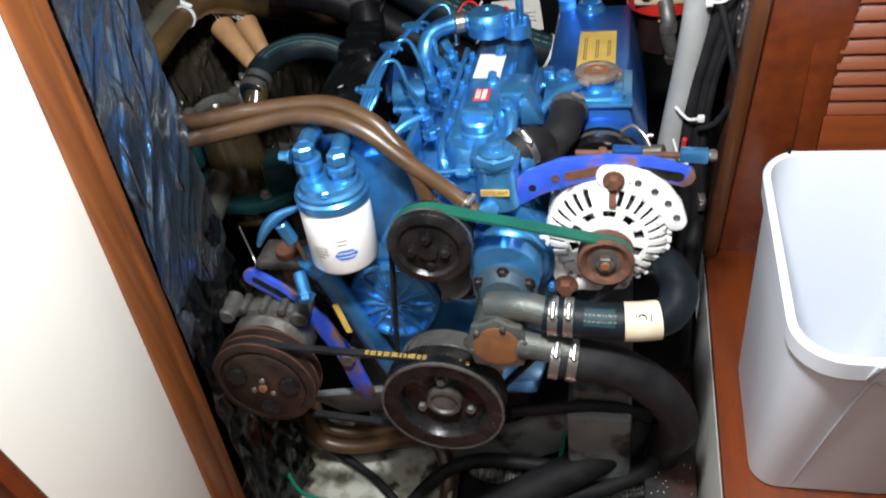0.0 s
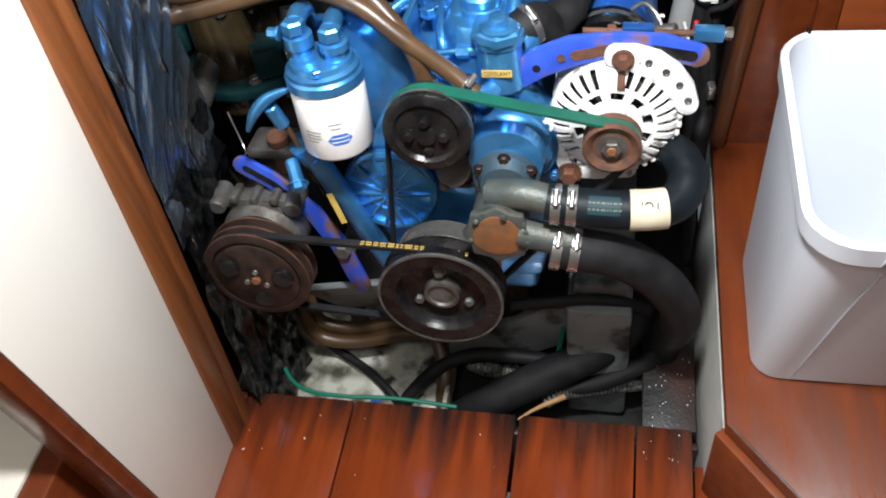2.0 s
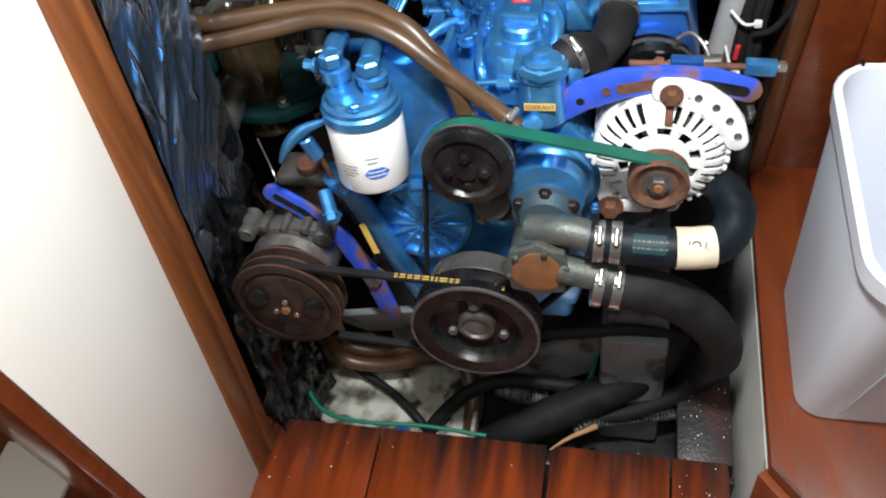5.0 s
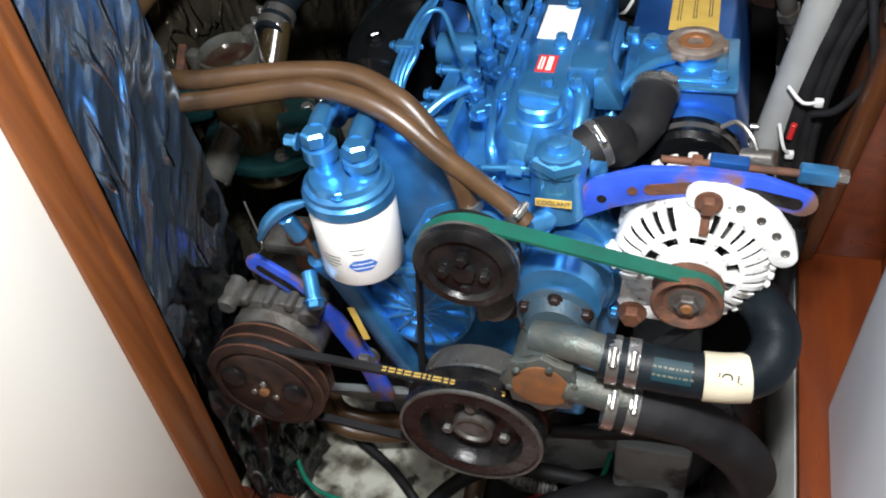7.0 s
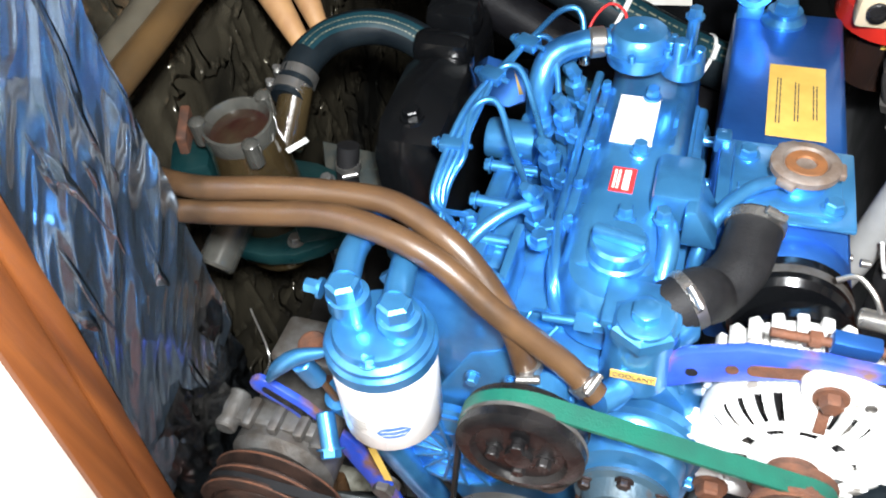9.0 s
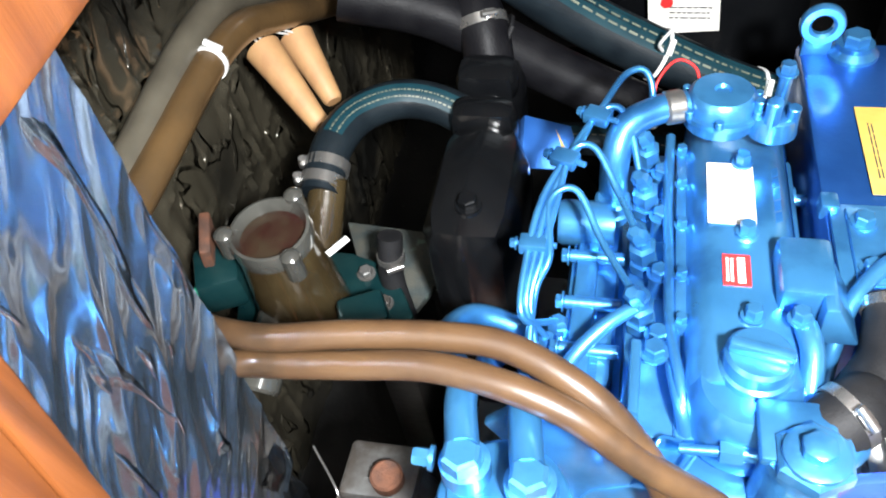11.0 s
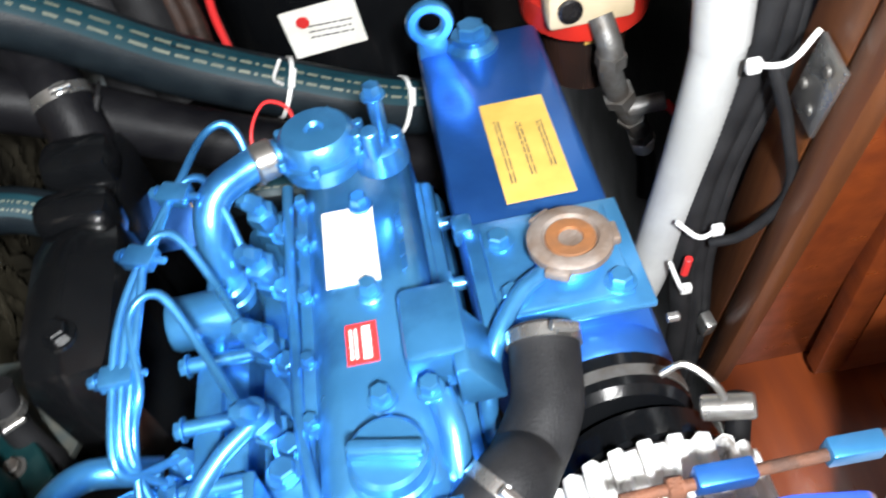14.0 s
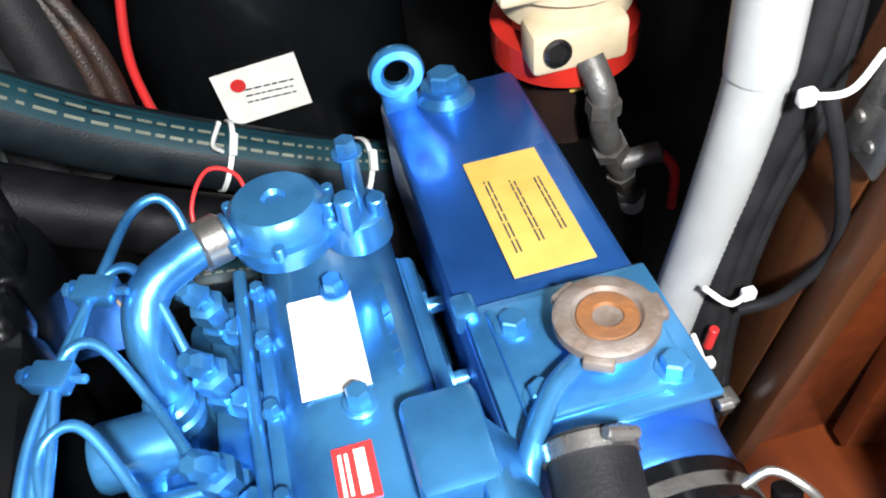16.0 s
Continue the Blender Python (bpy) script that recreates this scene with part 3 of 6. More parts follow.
# rocker cover: a long rounded lid
cover = bmesh.new()
outline = [(-0.046, 0.0), (0.046, 0.0), (0.046, 0.038)] + arc(0.018, 0.036, 0.028, 0, 80, 6) + arc(-0.018, 0.036, 0.028, 100, 180, 6)
prism(outline, E(-0.189, 0.862, 0.531), TILTED, 0.325, 0.008, cover)
lathe(E(-0.189, 0.868, 0.531), AZ, [(0, 0.044), (0.045, 0.044), (0.058, 0.036), (0.06, 0.0)], 28, cover)
part("rocker_cover", cover, BLUE, engine)
gas = box(E(-0.189, 1.01, 0.539), (0.102, 0.335, 0.008), TILTED, 0.002)
part("cover_flange", gas, BLUE, engine)
for y in (0.930, 1.0205, 1.109):
    b = lathe(E(-0.187, y, 0.592), AZ, [(0, 0.011), (0.002, 0.011), (0.004, 0.009), (0.006, 0.0075)], 16)
    part("cover_bolt", bolt(E(-0.187, y, 0.5975), AZ, 0.007, 0.010, b), BLUE, engine)
# oil filler cap: round, with a raised grip
cap = lathe(E(-0.186, 0.885, 0.590), AZ, [(0, 0.027), (0.006, 0.027), (0.008, 0.0245), (0.020, 0.0245), (0.023, 0.022), (0.0235, 0)], 36)
box(E(-0.186, 0.885, 0.618), (0.046, 0.010, 0.012), TILTED @ pose(0, 0, 0, 0, 0, -12).to_3x3(), 0.003, cap)
part("oil_filler_cap", cap, BLUE, engine)
# breather block with its slanting snout
br = box(E(-0.147, 0.972, 0.597), (0.042, 0.062, 0.040), TILTED, 0.006)
prism([(-0.008, 0), (0.024, 0), (0.002, 0.04), (-0.008, 0.04)], E(-0.130, 0.925, 0.575), TILTED, 0.055, 0.003, br)
part("breather_block", br, BLUE, engine)
part("breather_bolt", bolt(E(-0.155, 0.925, 0.606), AZ, 0.007, 0.010), BLUE, engine)
part("breather_pipe", tube([E(-0.150, 0.925, 0.60), E(-0.146, 0.900, 0.595), E(-0.148, 0.868, 0.57), E(-0.15, 0.85, 0.54)], 0.009), BLUE, engine)
part("data_plate", box(E(-0.198, 1.071, 0.5957), (0.040, 0.078, 0.001), TILTED, 0), PAPER, engine, "blank silvery-white data plate")
part("maker_mark", bars(E(-0.160, 1.073, 0.5945), AY, Vector((0.8, 0, 0.6)), 1, 0.070, 0.008, 0.006, ragged=0.05, seed=5), BLUE, engine, "raised maker's mark in blue paint")
red = part("warning_label", box(E(-0.1965, 0.979, 0.5957), (0.022, 0.034, 0.001), TILTED, 0), REDLABEL, engine, "small red label")
part("print", bars(E(-0.193, 0.979, 0.5966), AY, AX, 1, 0.028, 0.006, 0.005, ragged=0.05, seed=2), PAPER, red)
part("print", bars(E(-0.202, 0.979, 0.5966), AY, AX, 2, 0.026, 0.002, 0.0035, seed=3), PAPER, red)
# thermostat-like round lid at the back of the cover, with its small stand and elbow pipe
lid = lathe(E(-0.209, 1.150, 0.616), AZ, [(0, 0.032), (0.012, 0.034), (0.013, 0.0365), (0.018, 0.0365), (0.019, 0.032), (0.030, 0.030), (0.034, 0.026), (0.035, 0.008), (0.032, 0.006), (0.032, 0)], 40)
part("breather_lid", lid, BLUE, engine)
for a in (20, 75, 150, 215, 265, 330):
    c = E(-0.209 + 0.035 * math.cos(radians(a)), 1.150 + 0.035 * math.sin(radians(a)), 0.634)
    part("lid_screw", cyl(c, c + AZ * 0.008, 0.004, seg=10), BLUE, engine)
post = lathe(E(-0.163, 1.140, 0.614), AZ, [(0, 0.022), (0.02, 0.021), (0.023, 0.017), (0.023, 0)], 28)
for (ox, oy, h, r) in ((0.004, 0.012, 0.06, 0.006), (-0.004, -0.012, 0.045, 0.007), (0.014, -0.006, 0.034, 0.006), (-0.014, 0.0, 0.036, 0.005)):
    cyl(E(-0.163 + ox, 1.140 + oy, 0.62), E(-0.163 + ox, 1.140 + oy, 0.614 + h), r, bm=post, seg=12)
bolt(E(-0.159, 1.152, 0.672), AZ, 0.007, 0.009, post)
part("top_fitting", post, BLUE, engine)
part("vent_elbow", tube([E(-0.240, 1.146, 0.637), E(-0.266, 1.136, 0.637), E(-0.292, 1.118, 0.630), E(-0.300, 1.096, 0.606), E(-0.300, 1.080, 0.55)], 0.0135, 16), BLUE, engine)
part("elbow_collar", cyl(E(-0.2425, 1.145, 0.637), E(-0.260, 1.1385, 0.637), 0.0158), STEEL, engine)
col = cyl(E(-0.300, 1.078, 0.545), E(-0.300, 1.078, 0.575), 0.0165)
part("elbow_collar", cyl(E(-0.3, 1.078, 0.555), E(-0.3, 1.078, 0.563), 0.019, bm=col), BLUE, engine)
# inlet manifold with its open stub
man = box(E(-0.312, 0.99, 0.50), (0.046, 0.22, 0.085), TILTED, 0.010)
part("inlet_manifold", man, BLUE, engine)
part("inlet_stub", lathe(E(-0.296, 1.058, 0.555), (-1, 0, 0.0), [(0, 0.022), (0.048, 0.022), (0.052, 0.020), (0.052, 0.016), (0.02, 0.015), (0.02, 0)], 28), BLUE, engine)
for y in (0.915, 0.965, 1.02):
    st = cyl(E(-0.335, y, 0.549), E(-0.285, y, 0.549), 0.0062, seg=12)
    part("manifold_stud", bolt(E(-0.335, y, 0.549), (-1, 0, 0), 0.007, 0.006, st), BLUE, engine)
part("casting_mark", bars(E(-0.305, 0.905, 0.5435), AY, AX, 1, 0.03, 0.006, 0.01, ragged=0, seed=9), BLUE, engine)
# injectors, leak-off rail and glow-plug strip
INJ = (1.142, 1.083, 1.012, 0.945)
for y in INJ:
    i = lathe(E(-0.268, y, 0.55), Vector((-0.10, -0.06, 1)), [(0, 0.013), (0.012, 0.013), (0.012, 0.010), (0.02, 0.010), (0.022, 0.0125), (0.034, 0.0125), (0.036, 0.008), (0.046, 0.008)], 6)
    cyl(E(-0.255, y - 0.02, 0.53), E(-0.255, y - 0.02, 0.565), 0.009, bm=i, seg=14)
    bolt(E(-0.255, y - 0.02, 0.565), AZ, 0.0085, 0.008, i)
    part("injector", i, BLUE, engine)
    part("injector_nut", lathe(E(-0.2735, y - 0.003, 0.594), Vector((-0.35, -0.35, 1)), [(0, 0.0085), (0.014, 0.0085), (0.018, 0.005)], 6), BLUE, engine)
part("leak_off_rail", tube([E(-0.249, 1.165, 0.578), E(-0.250, 1.08, 0.572), E(-0.248, 1.0, 0.572), E(-0.246, 0.93, 0.572), E(-0.236, 0.87, 0.566), E(-0.232, 0.845, 0.55)], 0.0048, 10), BLUE, engine)
strip = box(E(-0.238, 1.04, 0.569), (0.010, 0.225, 0.012), TILTED, 0.002)
part("flange_strip", strip, BLUE, engine)
for y in (0.935, 0.985, 1.045, 1.10, 1.145):
    part("flange_bolt", bolt(E(-0.238, y, 0.574), AZ, 0.005, 0.008), BLUE, engine)
# high pressure fuel lines: four pipes in a bunch
PUMP = [E(-0.338, 0.945, 0.545), E(-0.345, 0.925, 0.545), E(-0.352, 0.907, 0.545), E(-0.358, 0.888, 0.545)]
part("fuel_pump", box(E(-0.335, 0.90, 0.47), (0.05, 0.12, 0.10), TILTED, 0.008), BLUE, engine)
for k, (y, p) in enumerate(zip(INJ, PUMP)):
    nut = lathe(p - AZ * 0.03, AZ, [(0, 0.012), (0.016, 0.012), (0.018, 0.0095), (0.03, 0.0095), (0.034, 0.006)], 6)
    part("delivery_valve", nut, BLUE, engine)
    ox = 0.0062 * k
    pts = [p, W(-0.365 + ox * 0.4, 0.925 + 0.008 * k, 0.585), W(-0.366 + ox, 0.975, 0.604)]
    if k < 3:
        pts += [W(-0.358 + ox, 1.03, 0.617)]
    if k < 2:
        pts += [W(-0.336 + ox * 0.6, 1.085, 0.625)]
    if k < 1:
        pts += [W(-0.315, 1.13, 0.63), W(-0.297, 1.172, 0.632), W(-0.279, 1.182, 0.630), W(-0.270, 1.168, 0.612)]
    elif k == 1:
        pts += [W(-0.318, 1.124, 0.628), W(-0.300, 1.130, 0.63), W(-0.288, 1.112, 0.62)]
    elif k == 2:
        pts += [W(-0.338, 1.075, 0.627), W(-0.318, 1.080, 0.628), W(-0.296, 1.048, 0.610)]
    else:
        pts += [W(-0.352, 1.025, 0.617), W(-0.330, 1.036, 0.620), W(-0.305, 0.995, 0.603)]
    pts += [E(-0.2765, y - 0.006, 0.604)]
    part("fuel_line", tube(pts, 0.0033, 10, 7), BLUE, engine)
for p, dd in ((W(-0.362, 0.985, 0.606), AY), (W(-0.343, 1.068, 0.625), Vector((0.35, 0.9, 0))), (W(-0.318, 1.118, 0.63), Vector((0.35, 0.9, 0)))):
    d = dd.normalized()
    s = d.cross(AZ).normalized()
    c = box(p, (0.024, 0.017, 0.011), Matrix((s, d, s.cross(d))).transposed(), 0.002)
    cyl(p - s * 0.020, p + s * 0.020, 0.0028, bm=c, seg=8)
    part("pipe_clip", bolt(p - s * 0.014, -s, 0.0045, 0.005, c), BLUE, engine)
part("return_pipe", tube([E(-0.272, 0.942, 0.585), E(-0.30, 0.918, 0.58), E(-0.325, 0.89, 0.56), E(-0.335, 0.865, 0.52)], 0.0062, 12), BLUE, engine)
part("banjo", cyl(E(-0.272, 0.944, 0.574), E(-0.272, 0.944, 0.598), 0.009, seg=14), BLUE, engine)
part("head_bolt", bolt(E(-0.258, 0.905, 0.57), AZ, 0.009, 0.009), BLUE, engine)
part("glow_cable", tube([E(-0.243, 0.96, 0.566), E(-0.243, 0.90, 0.564), E(-0.236, 0.862, 0.56), E(-0.228, 0.845, 0.545)], 0.006, 10), BLUE, engine)
part("sender_wire", tube([E(-0.235, 0.835, 0.575), E(-0.25, 0.84, 0.565), E(-0.252, 0.822, 0.56), E(-0.236, 0.815, 0.562), E(-0.225, 0.828, 0.566)], 0.0016, 8), BLUE, engine)
snd = cyl(E(-0.238, 0.827, 0.579), E(-0.200, 0.827, 0.583), 0.004, seg=10)
lathe(E(-0.21, 0.827, 0.582), AX, [(0, 0.009), (0.016, 0.009)], 6, snd)
lathe(E(-0.194, 0.827, 0.583), AX, [(0, 0.0065), (0.01, 0.0065)], 12, snd)
part("temperature_sender", snd, BLUE, engine)

# thermostat housing at the front with its hexagon cap
th = lathe(E(-0.156, 0.815, 0.545), AZ, [(0, 0.03), (0.03, 0.028), (0.055, 0.027), (0.058, 0.030), (0.068, 0.030)], 28)
box(E(-0.162, 0.832, 0.612), (0.052, 0.05, 0.010), TILTED, 0.003, th)
part("thermostat_housing", th, BLUE, engine)
hexc = lathe(E(-0.154, 0.812, 0.612), AZ, [(0, 0.0275), (0.010, 0.0275), (0.013, 0.024)], 6)
lathe(E(-0.154, 0.812, 0.624), AZ, [(0, 0.022), (0.004, 0.022), (0.006, 0.018)], 24, hexc)
part("housing_cap", hexc, BLUE, engine)
part("cap_bolt", bolt(E(-0.154, 0.812, 0.630), AZ, 0.012, 0.008, washer=False), BLUE, engine)
lab2 = box(E(-0.156, 0.7868, 0.5795), (0.036, 0.0012, 0.009), TILTED, 0)
cl = part("coolant_label", lab2, YELLOW, engine, "yellow label reading COOLANT")
lettering("COOLANT", E(-0.156, 0.7860, 0.5795), AX, AZ, 0.0068, cl, INK)
sp = tube([E(-0.160, 0.800, 0.555), E(-0.168, 0.785, 0.552), E(-0.180, 0.772, 0.556)], 0.0125, 14)
part("hose_spigot", sp, BLUE, engine)
part("hose_spigot", cyl(E(-0.240, 0.784, 0.525), E(-0.240, 0.784, 0.560), 0.011), BLUE, engine)

# timing case, front covers
case = [(-0.115, 0.22), (-0.30, 0.20), (-0.345, 0.30), (-0.345, 0.45), (-0.30, 0.53), (-0.27, 0.545), (-0.13, 0.545), (-0.095, 0.50), (-0.085, 0.40), (-0.10, 0.28)]
part("timing_case", prism([(a, b - 0.27) for a, b in case], Vector((0, 0.778, 0.27)), TILTED, 0.045, 0.006), BLUE, engine)
for (x, z) in ((-0.335, 0.47), (-0.29, 0.53), (-0.255, 0.535), (-0.205, 0.535), (-0.10, 0.49), (-0.092, 0.42), (-0.335, 0.34), (-0.105, 0.30), (-0.195, 0.46), (-0.188, 0.485), (-0.198, 0.505), (-0.18, 0.515)):
    part("case_bolt", bolt(E(x, 0.785, z), -AY, 0.0055, 0.008), BLUE, engine)
# ribbed round cover
rc = lathe(E(-0.318, 0.785, 0.385), -AY, [(0, 0.066), (0.008, 0.066), (0.011, 0.062), (0.012, 0.0)], 44)
lathe(E(-0.318, 0.775, 0.385), -AY, [(0, 0.033), (0.003, 0.033), (0.003, 0.030), (0.0, 0.030)], 32, rc)
lathe(E(-0.318, 0.775, 0.385), -AY, [(0, 0.062), (0.004, 0.063), (0.004, 0.058), (0.0, 0.058)], 40, rc)
rcp = part("ribbed_cover", rc, BLUE, engine)
for k in range(14):
    a = 2 * math.pi * k / 14
    d = AX * math.cos(a) + AZ * math.sin(a)
    part("rib", box(E(-0.318, 0.773, 0.385) + d * 0.036, (0.050, 0.008, 0.004), Matrix((d, AY, d.cross(AY))).transposed(), 0.001), BLUE, rcp)
# gear drive housing behind the raw water pump
gd = lathe(E(-0.148, 0.79, 0.470), -AY, [(0, 0.062), (0.010, 0.062), (0.013, 0.056), (0.020, 0.054), (0.024, 0.049), (0.044, 0.046), (0.044, 0.0)], 44)
part("gear_housing", gd, BLUE, engine)
gd2 = lathe(E(-0.148, 0.748, 0.452), -AY, [(0, 0.042), (0.008, 0.042), (0.011, 0.036), (0.026, 0.030), (0.026, 0)], 36)
part("pump_flange", gd2, WEATHERED, engine, "weathered blue-grey flange")
for a in (30, 90, 150, 210, 330):
    part("flange_bolt", bolt(E(-0.148 + 0.037 * math.cos(radians(a)), 0.739, 0.452 + 0.037 * math.sin(radians(a))), -AY, 0.006, 0.006), DARKRUST, engine)
fl = lathe(E(-0.205, 0.775, 0.435), Vector((-0.2, -0.5, 0.5)), [(0, 0.026), (0.012, 0.026), (0.012, 0.021), (0.03, 0.02), (0.03, 0.025), (0.04, 0.025)], 24)
part("outlet_neck", fl, DARKRUST, engine, "dull brown casting neck")
for s in (-1, 1):
    part("neck_bolt", bolt(E(-0.205 + s * 0.026, 0.752, 0.44 + s * 0.012), -AY, 0.006, 0.008), DULLSTEEL, engine)
# water pump with its black pulley
hub = cyl(E(-0.226, 0.79, 0.535), E(-0.226, 0.725, 0.535), 0.024)
part("water_pump", hub, BLUE, engine)
pu = lathe(E(-0.232, 0.748, 0.546), -AY, [(0, 0.046), (0.003, 0.052), (0.004, 0.0505), (0.021, 0.0505), (0.022, 0.053), (0.033, 0.053), (0.036, 0.049), (0.037, 0.040), (0.032, 0.036), (0.033, 0)], 48)
wp = part("water_pump_pulley", pu, BLACKMETAL, engine, "oily black steel pulley")
part("worn_rim", lathe(E(-0.232, 0.748, 0.546) - AY * 0.0215, -AY, [(0, 0.0520), (0.0, 0.0537), (0.003, 0.0537), (0.0035, 0.0522), (0, 0.0520)], 48), DULLSTEEL, wp, "rim worn to bare steel")
part("hub_disc", lathe(E(-0.232, 0.7155, 0.546), -AY, [(0, 0.012), (0.006, 0.011), (0.007, 0)], 20), BLACKMETAL, wp)
for a in (0, 90, 180, 270):
    part("pulley_bolt", bolt(E(-0.232 + 0.021 * math.cos(radians(a)), 0.7155, 0.546 + 0.021 * math.sin(radians(a))), -AY, 0.006, 0.007), BLACKMETAL, wp)
# crank pulley: dished black front with hub, ribbed bright ring behind
CR = (-0.2435, 0.275)
rib = [(0, 0.060)]
for k in range(7):
    rib += [(0.004 * k, 0.076), (0.004 * k + 0.002, 0.072)]
ring = lathe(E(CR[0], 0.750, CR[1]), -AY, rib + [(0.03, 0.072), (0.03, 0.05)], 48)
part("ribbed_pulley", ring, STEEL, engine, "bright grooved crank pulley")
cp = lathe(E(CR[0], 0.712, CR[1]), -AY, [(0, 0.080), (0.002, 0.088), (0.006, 0.088), (0.013, 0.079), (0.016, 0.079), (0.023, 0.088), (0.036, 0.088), (0.038, 0.086), (0.038, 0.064), (0.036, 0.062), (0.018, 0.058), (0.016, 0.054), (0.016, 0.0)], 56)
cr = part("crank_pulley", cp, BLACKMETAL, engine, "dished black crank pulley")
part("worn_rim", lathe(E(CR[0], 0.710, CR[1]) - AY * 0.034, -AY, [(0, 0.0865), (0.0, 0.0886), (0.0035, 0.0884), (0.0044, 0.0862), (0.004, 0.0845), (0, 0.0865)], 56), DULLSTEEL, cr, "rim worn to bare steel")
part("pulley_hub", lathe(E(CR[0], 0.697, CR[1]), -AY, [(0, 0.026), (0.014, 0.025), (0.015, 0.020), (0.011, 0.018), (0.011, 0)], 28), DULLSTEEL, cr)
for a in (90, 210, 330):
    part("pulley_bolt", bolt(E(CR[0] + 0.041 * math.cos(radians(a)), 0.6965, CR[1] + 0.041 * math.sin(radians(a))), -AY, 0.007, 0.008), DULLSTEEL, cr)
# raw water pump with its corroded cover plate
rw = lathe(E(-0.154, 0.752, 0.413), -AY, [(0, 0.034), (0.03, 0.036), (0.066, 0.036), (0.066, 0)], 32)
tube([E(-0.165, 0.715, 0.452), E(-0.12, 0.705, 0.4625), E(-0.075, 0.70, 0.4525)], 0.019, 16, bm=rw)
cyl(E(-0.13, 0.69, 0.412), E(-0.062, 0.69, 0.394), 0.019, bm=rw)
part("raw_water_pump", rw, BRONZE, engine, "verdigris-grey bronze pump body")
oct_ = [((0.046 if i % 2 == 0 else 0.039) * math.cos(radians(22.5 * i)), (0.046 if i % 2 == 0 else 0.039) * math.sin(radians(22.5 * i))) for i in range(16)]
cv = prism(oct_, E(-0.154, 0.679, 0.413), TILTED, 0.010, 0.002)
cvp = part("pump_cover_rim", cv, BRONZE, engine, "corroded scalloped cover rim")
part("pump_cover", lathe(E(-0.154, 0.680, 0.413), -AY, [(0, 0.031), (0.0025, 0.031), (0.003, 0.029), (0.003, 0)], 28, wob=0.04), COPPER, cvp, "rusty brown cover plate")
for k in range(6):
    a = radians(60 * k + 15)
    part("cover_screw", lathe(E(-0.154 + 0.036 * math.cos(a), 0.6795, 0.413 + 0.036 * math.sin(a)), -AY, [(0, 0.0042), (0.003, 0.004), (0.004, 0.002), (0.004, 0)], 10), BRONZE, cvp)
# dipstick tube, dipstick and yellow tag
part("filler_tube", tube([E(-0.404, 0.762, 0.462), E(-0.385, 0.762, 0.40), E(-0.357, 0.765, 0.30), E(-0.335, 0.77, 0.215)], 0.0155, 16), BLUE, engine)
tagp = Vector((-0.386, 0.7405, 0.385))
part("dipstick_tag", box(tagp, (0.009, 0.001, 0.05), pose(0, 0, 0, -12, -17, 0).to_3x3(), 0), YELLOW, engine, "narrow yellow tag")
part("filler_neck", lathe(E(-0.408, 0.762, 0.455), Vector((-0.25, 0, 1)), [(0, 0.014), (0.02, 0.018), (0.03, 0.019), (0.032, 0.012), (0.045, 0.008)], 20), BLUE, engine)
part("dipstick", tube([(-0.4165, 0.752, 0.49), (-0.4235, 0.749, 0.53), (-0.43, 0.746, 0.555)], 0.0035, 8), BROWNHOSE, engine)
part("dipstick_socket", cyl((-0.4255, 0.748, 0.528), (-0.433, 0.745, 0.562), 0.0095), BLUE, engine)
part("t_handle", tube([(-0.470, 0.738, 0.527), (-0.452, 0.738, 0.556), (-0.430, 0.742, 0.576), (-0.398, 0.748, 0.588)], lambda t: 0.003 + 0.0048 * math.sin(math.pi * t), 14), BLUE, engine)
sb = cyl((-0.43, 0.745, 0.47), (-0.415, 0.715, 0.455), 0.009)
part("side_bolt", bolt((-0.416, 0.717, 0.456), (0.3, -0.8, -0.4), 0.010, 0.008, sb), BLUE, engine)
# engine side rail and mounts
part("side_plate", box(E(-0.318, 0.93, 0.42), (0.02, 0.26, 0.26), TILTED, 0.004), BLUE, engine)

# header tank and exhaust manifold
tank = part("header_tank", prism([(-0.116, 0.305), (0.004, 0.305), (0.034, 0.20), (0.034, 0.12), (-0.095, 0.12), (-0.116, 0.22)], Vector((0, 0.95, 0.2715)), TILTED, 0.365, 0.006), TANKBLUE, engine)
fl = box(E(-0.052, 1.028, 0.5755), (0.122, 0.108, 0.006), TILTED, 0.002)
box(E(-0.052, 1.030, 0.580), (0.098, 0.09, 0.006), TILTED, 0.003, fl)
box(E(-0.112, 1.082, 0.574), (0.016, 0.02, 0.018), TILTED, 0.003, fl)
part("filler_flange", fl, BLUE, engine)
for x, y in ((-0.088, 1.0), (-0.088, 1.055), (-0.012, 0.995)):
    part("flange_bolt", bolt(E(x, y, 0.5825), AZ, 0.0085, 0.008), BLUE, engine)
part("filler_neck", lathe(E(-0.040, 1.028, 0.58), AZ, [(0, 0.024), (0.012, 0.024), (0.014, 0.028), (0.017, 0.028)], 28), BLUE, engine)
capm = lathe(E(-0.040, 1.028, 0.597), AZ, [(0, 0.028), (0.002, 0.031), (0.008, 0.031), (0.010, 0.028), (0.010, 0.021), (0.0075, 0.019), (0.0085, 0.010), (0.0075, 0.008), (0.0075, 0)], 40)
pc = part("pressure_cap", capm, mat("cap_grey", (0.23, 0.20, 0.18), (0.15, 0.11, 0.085), 60, 0.6, 0.4, 0.3, 300), engine, "dull grey pressure cap gone rusty")
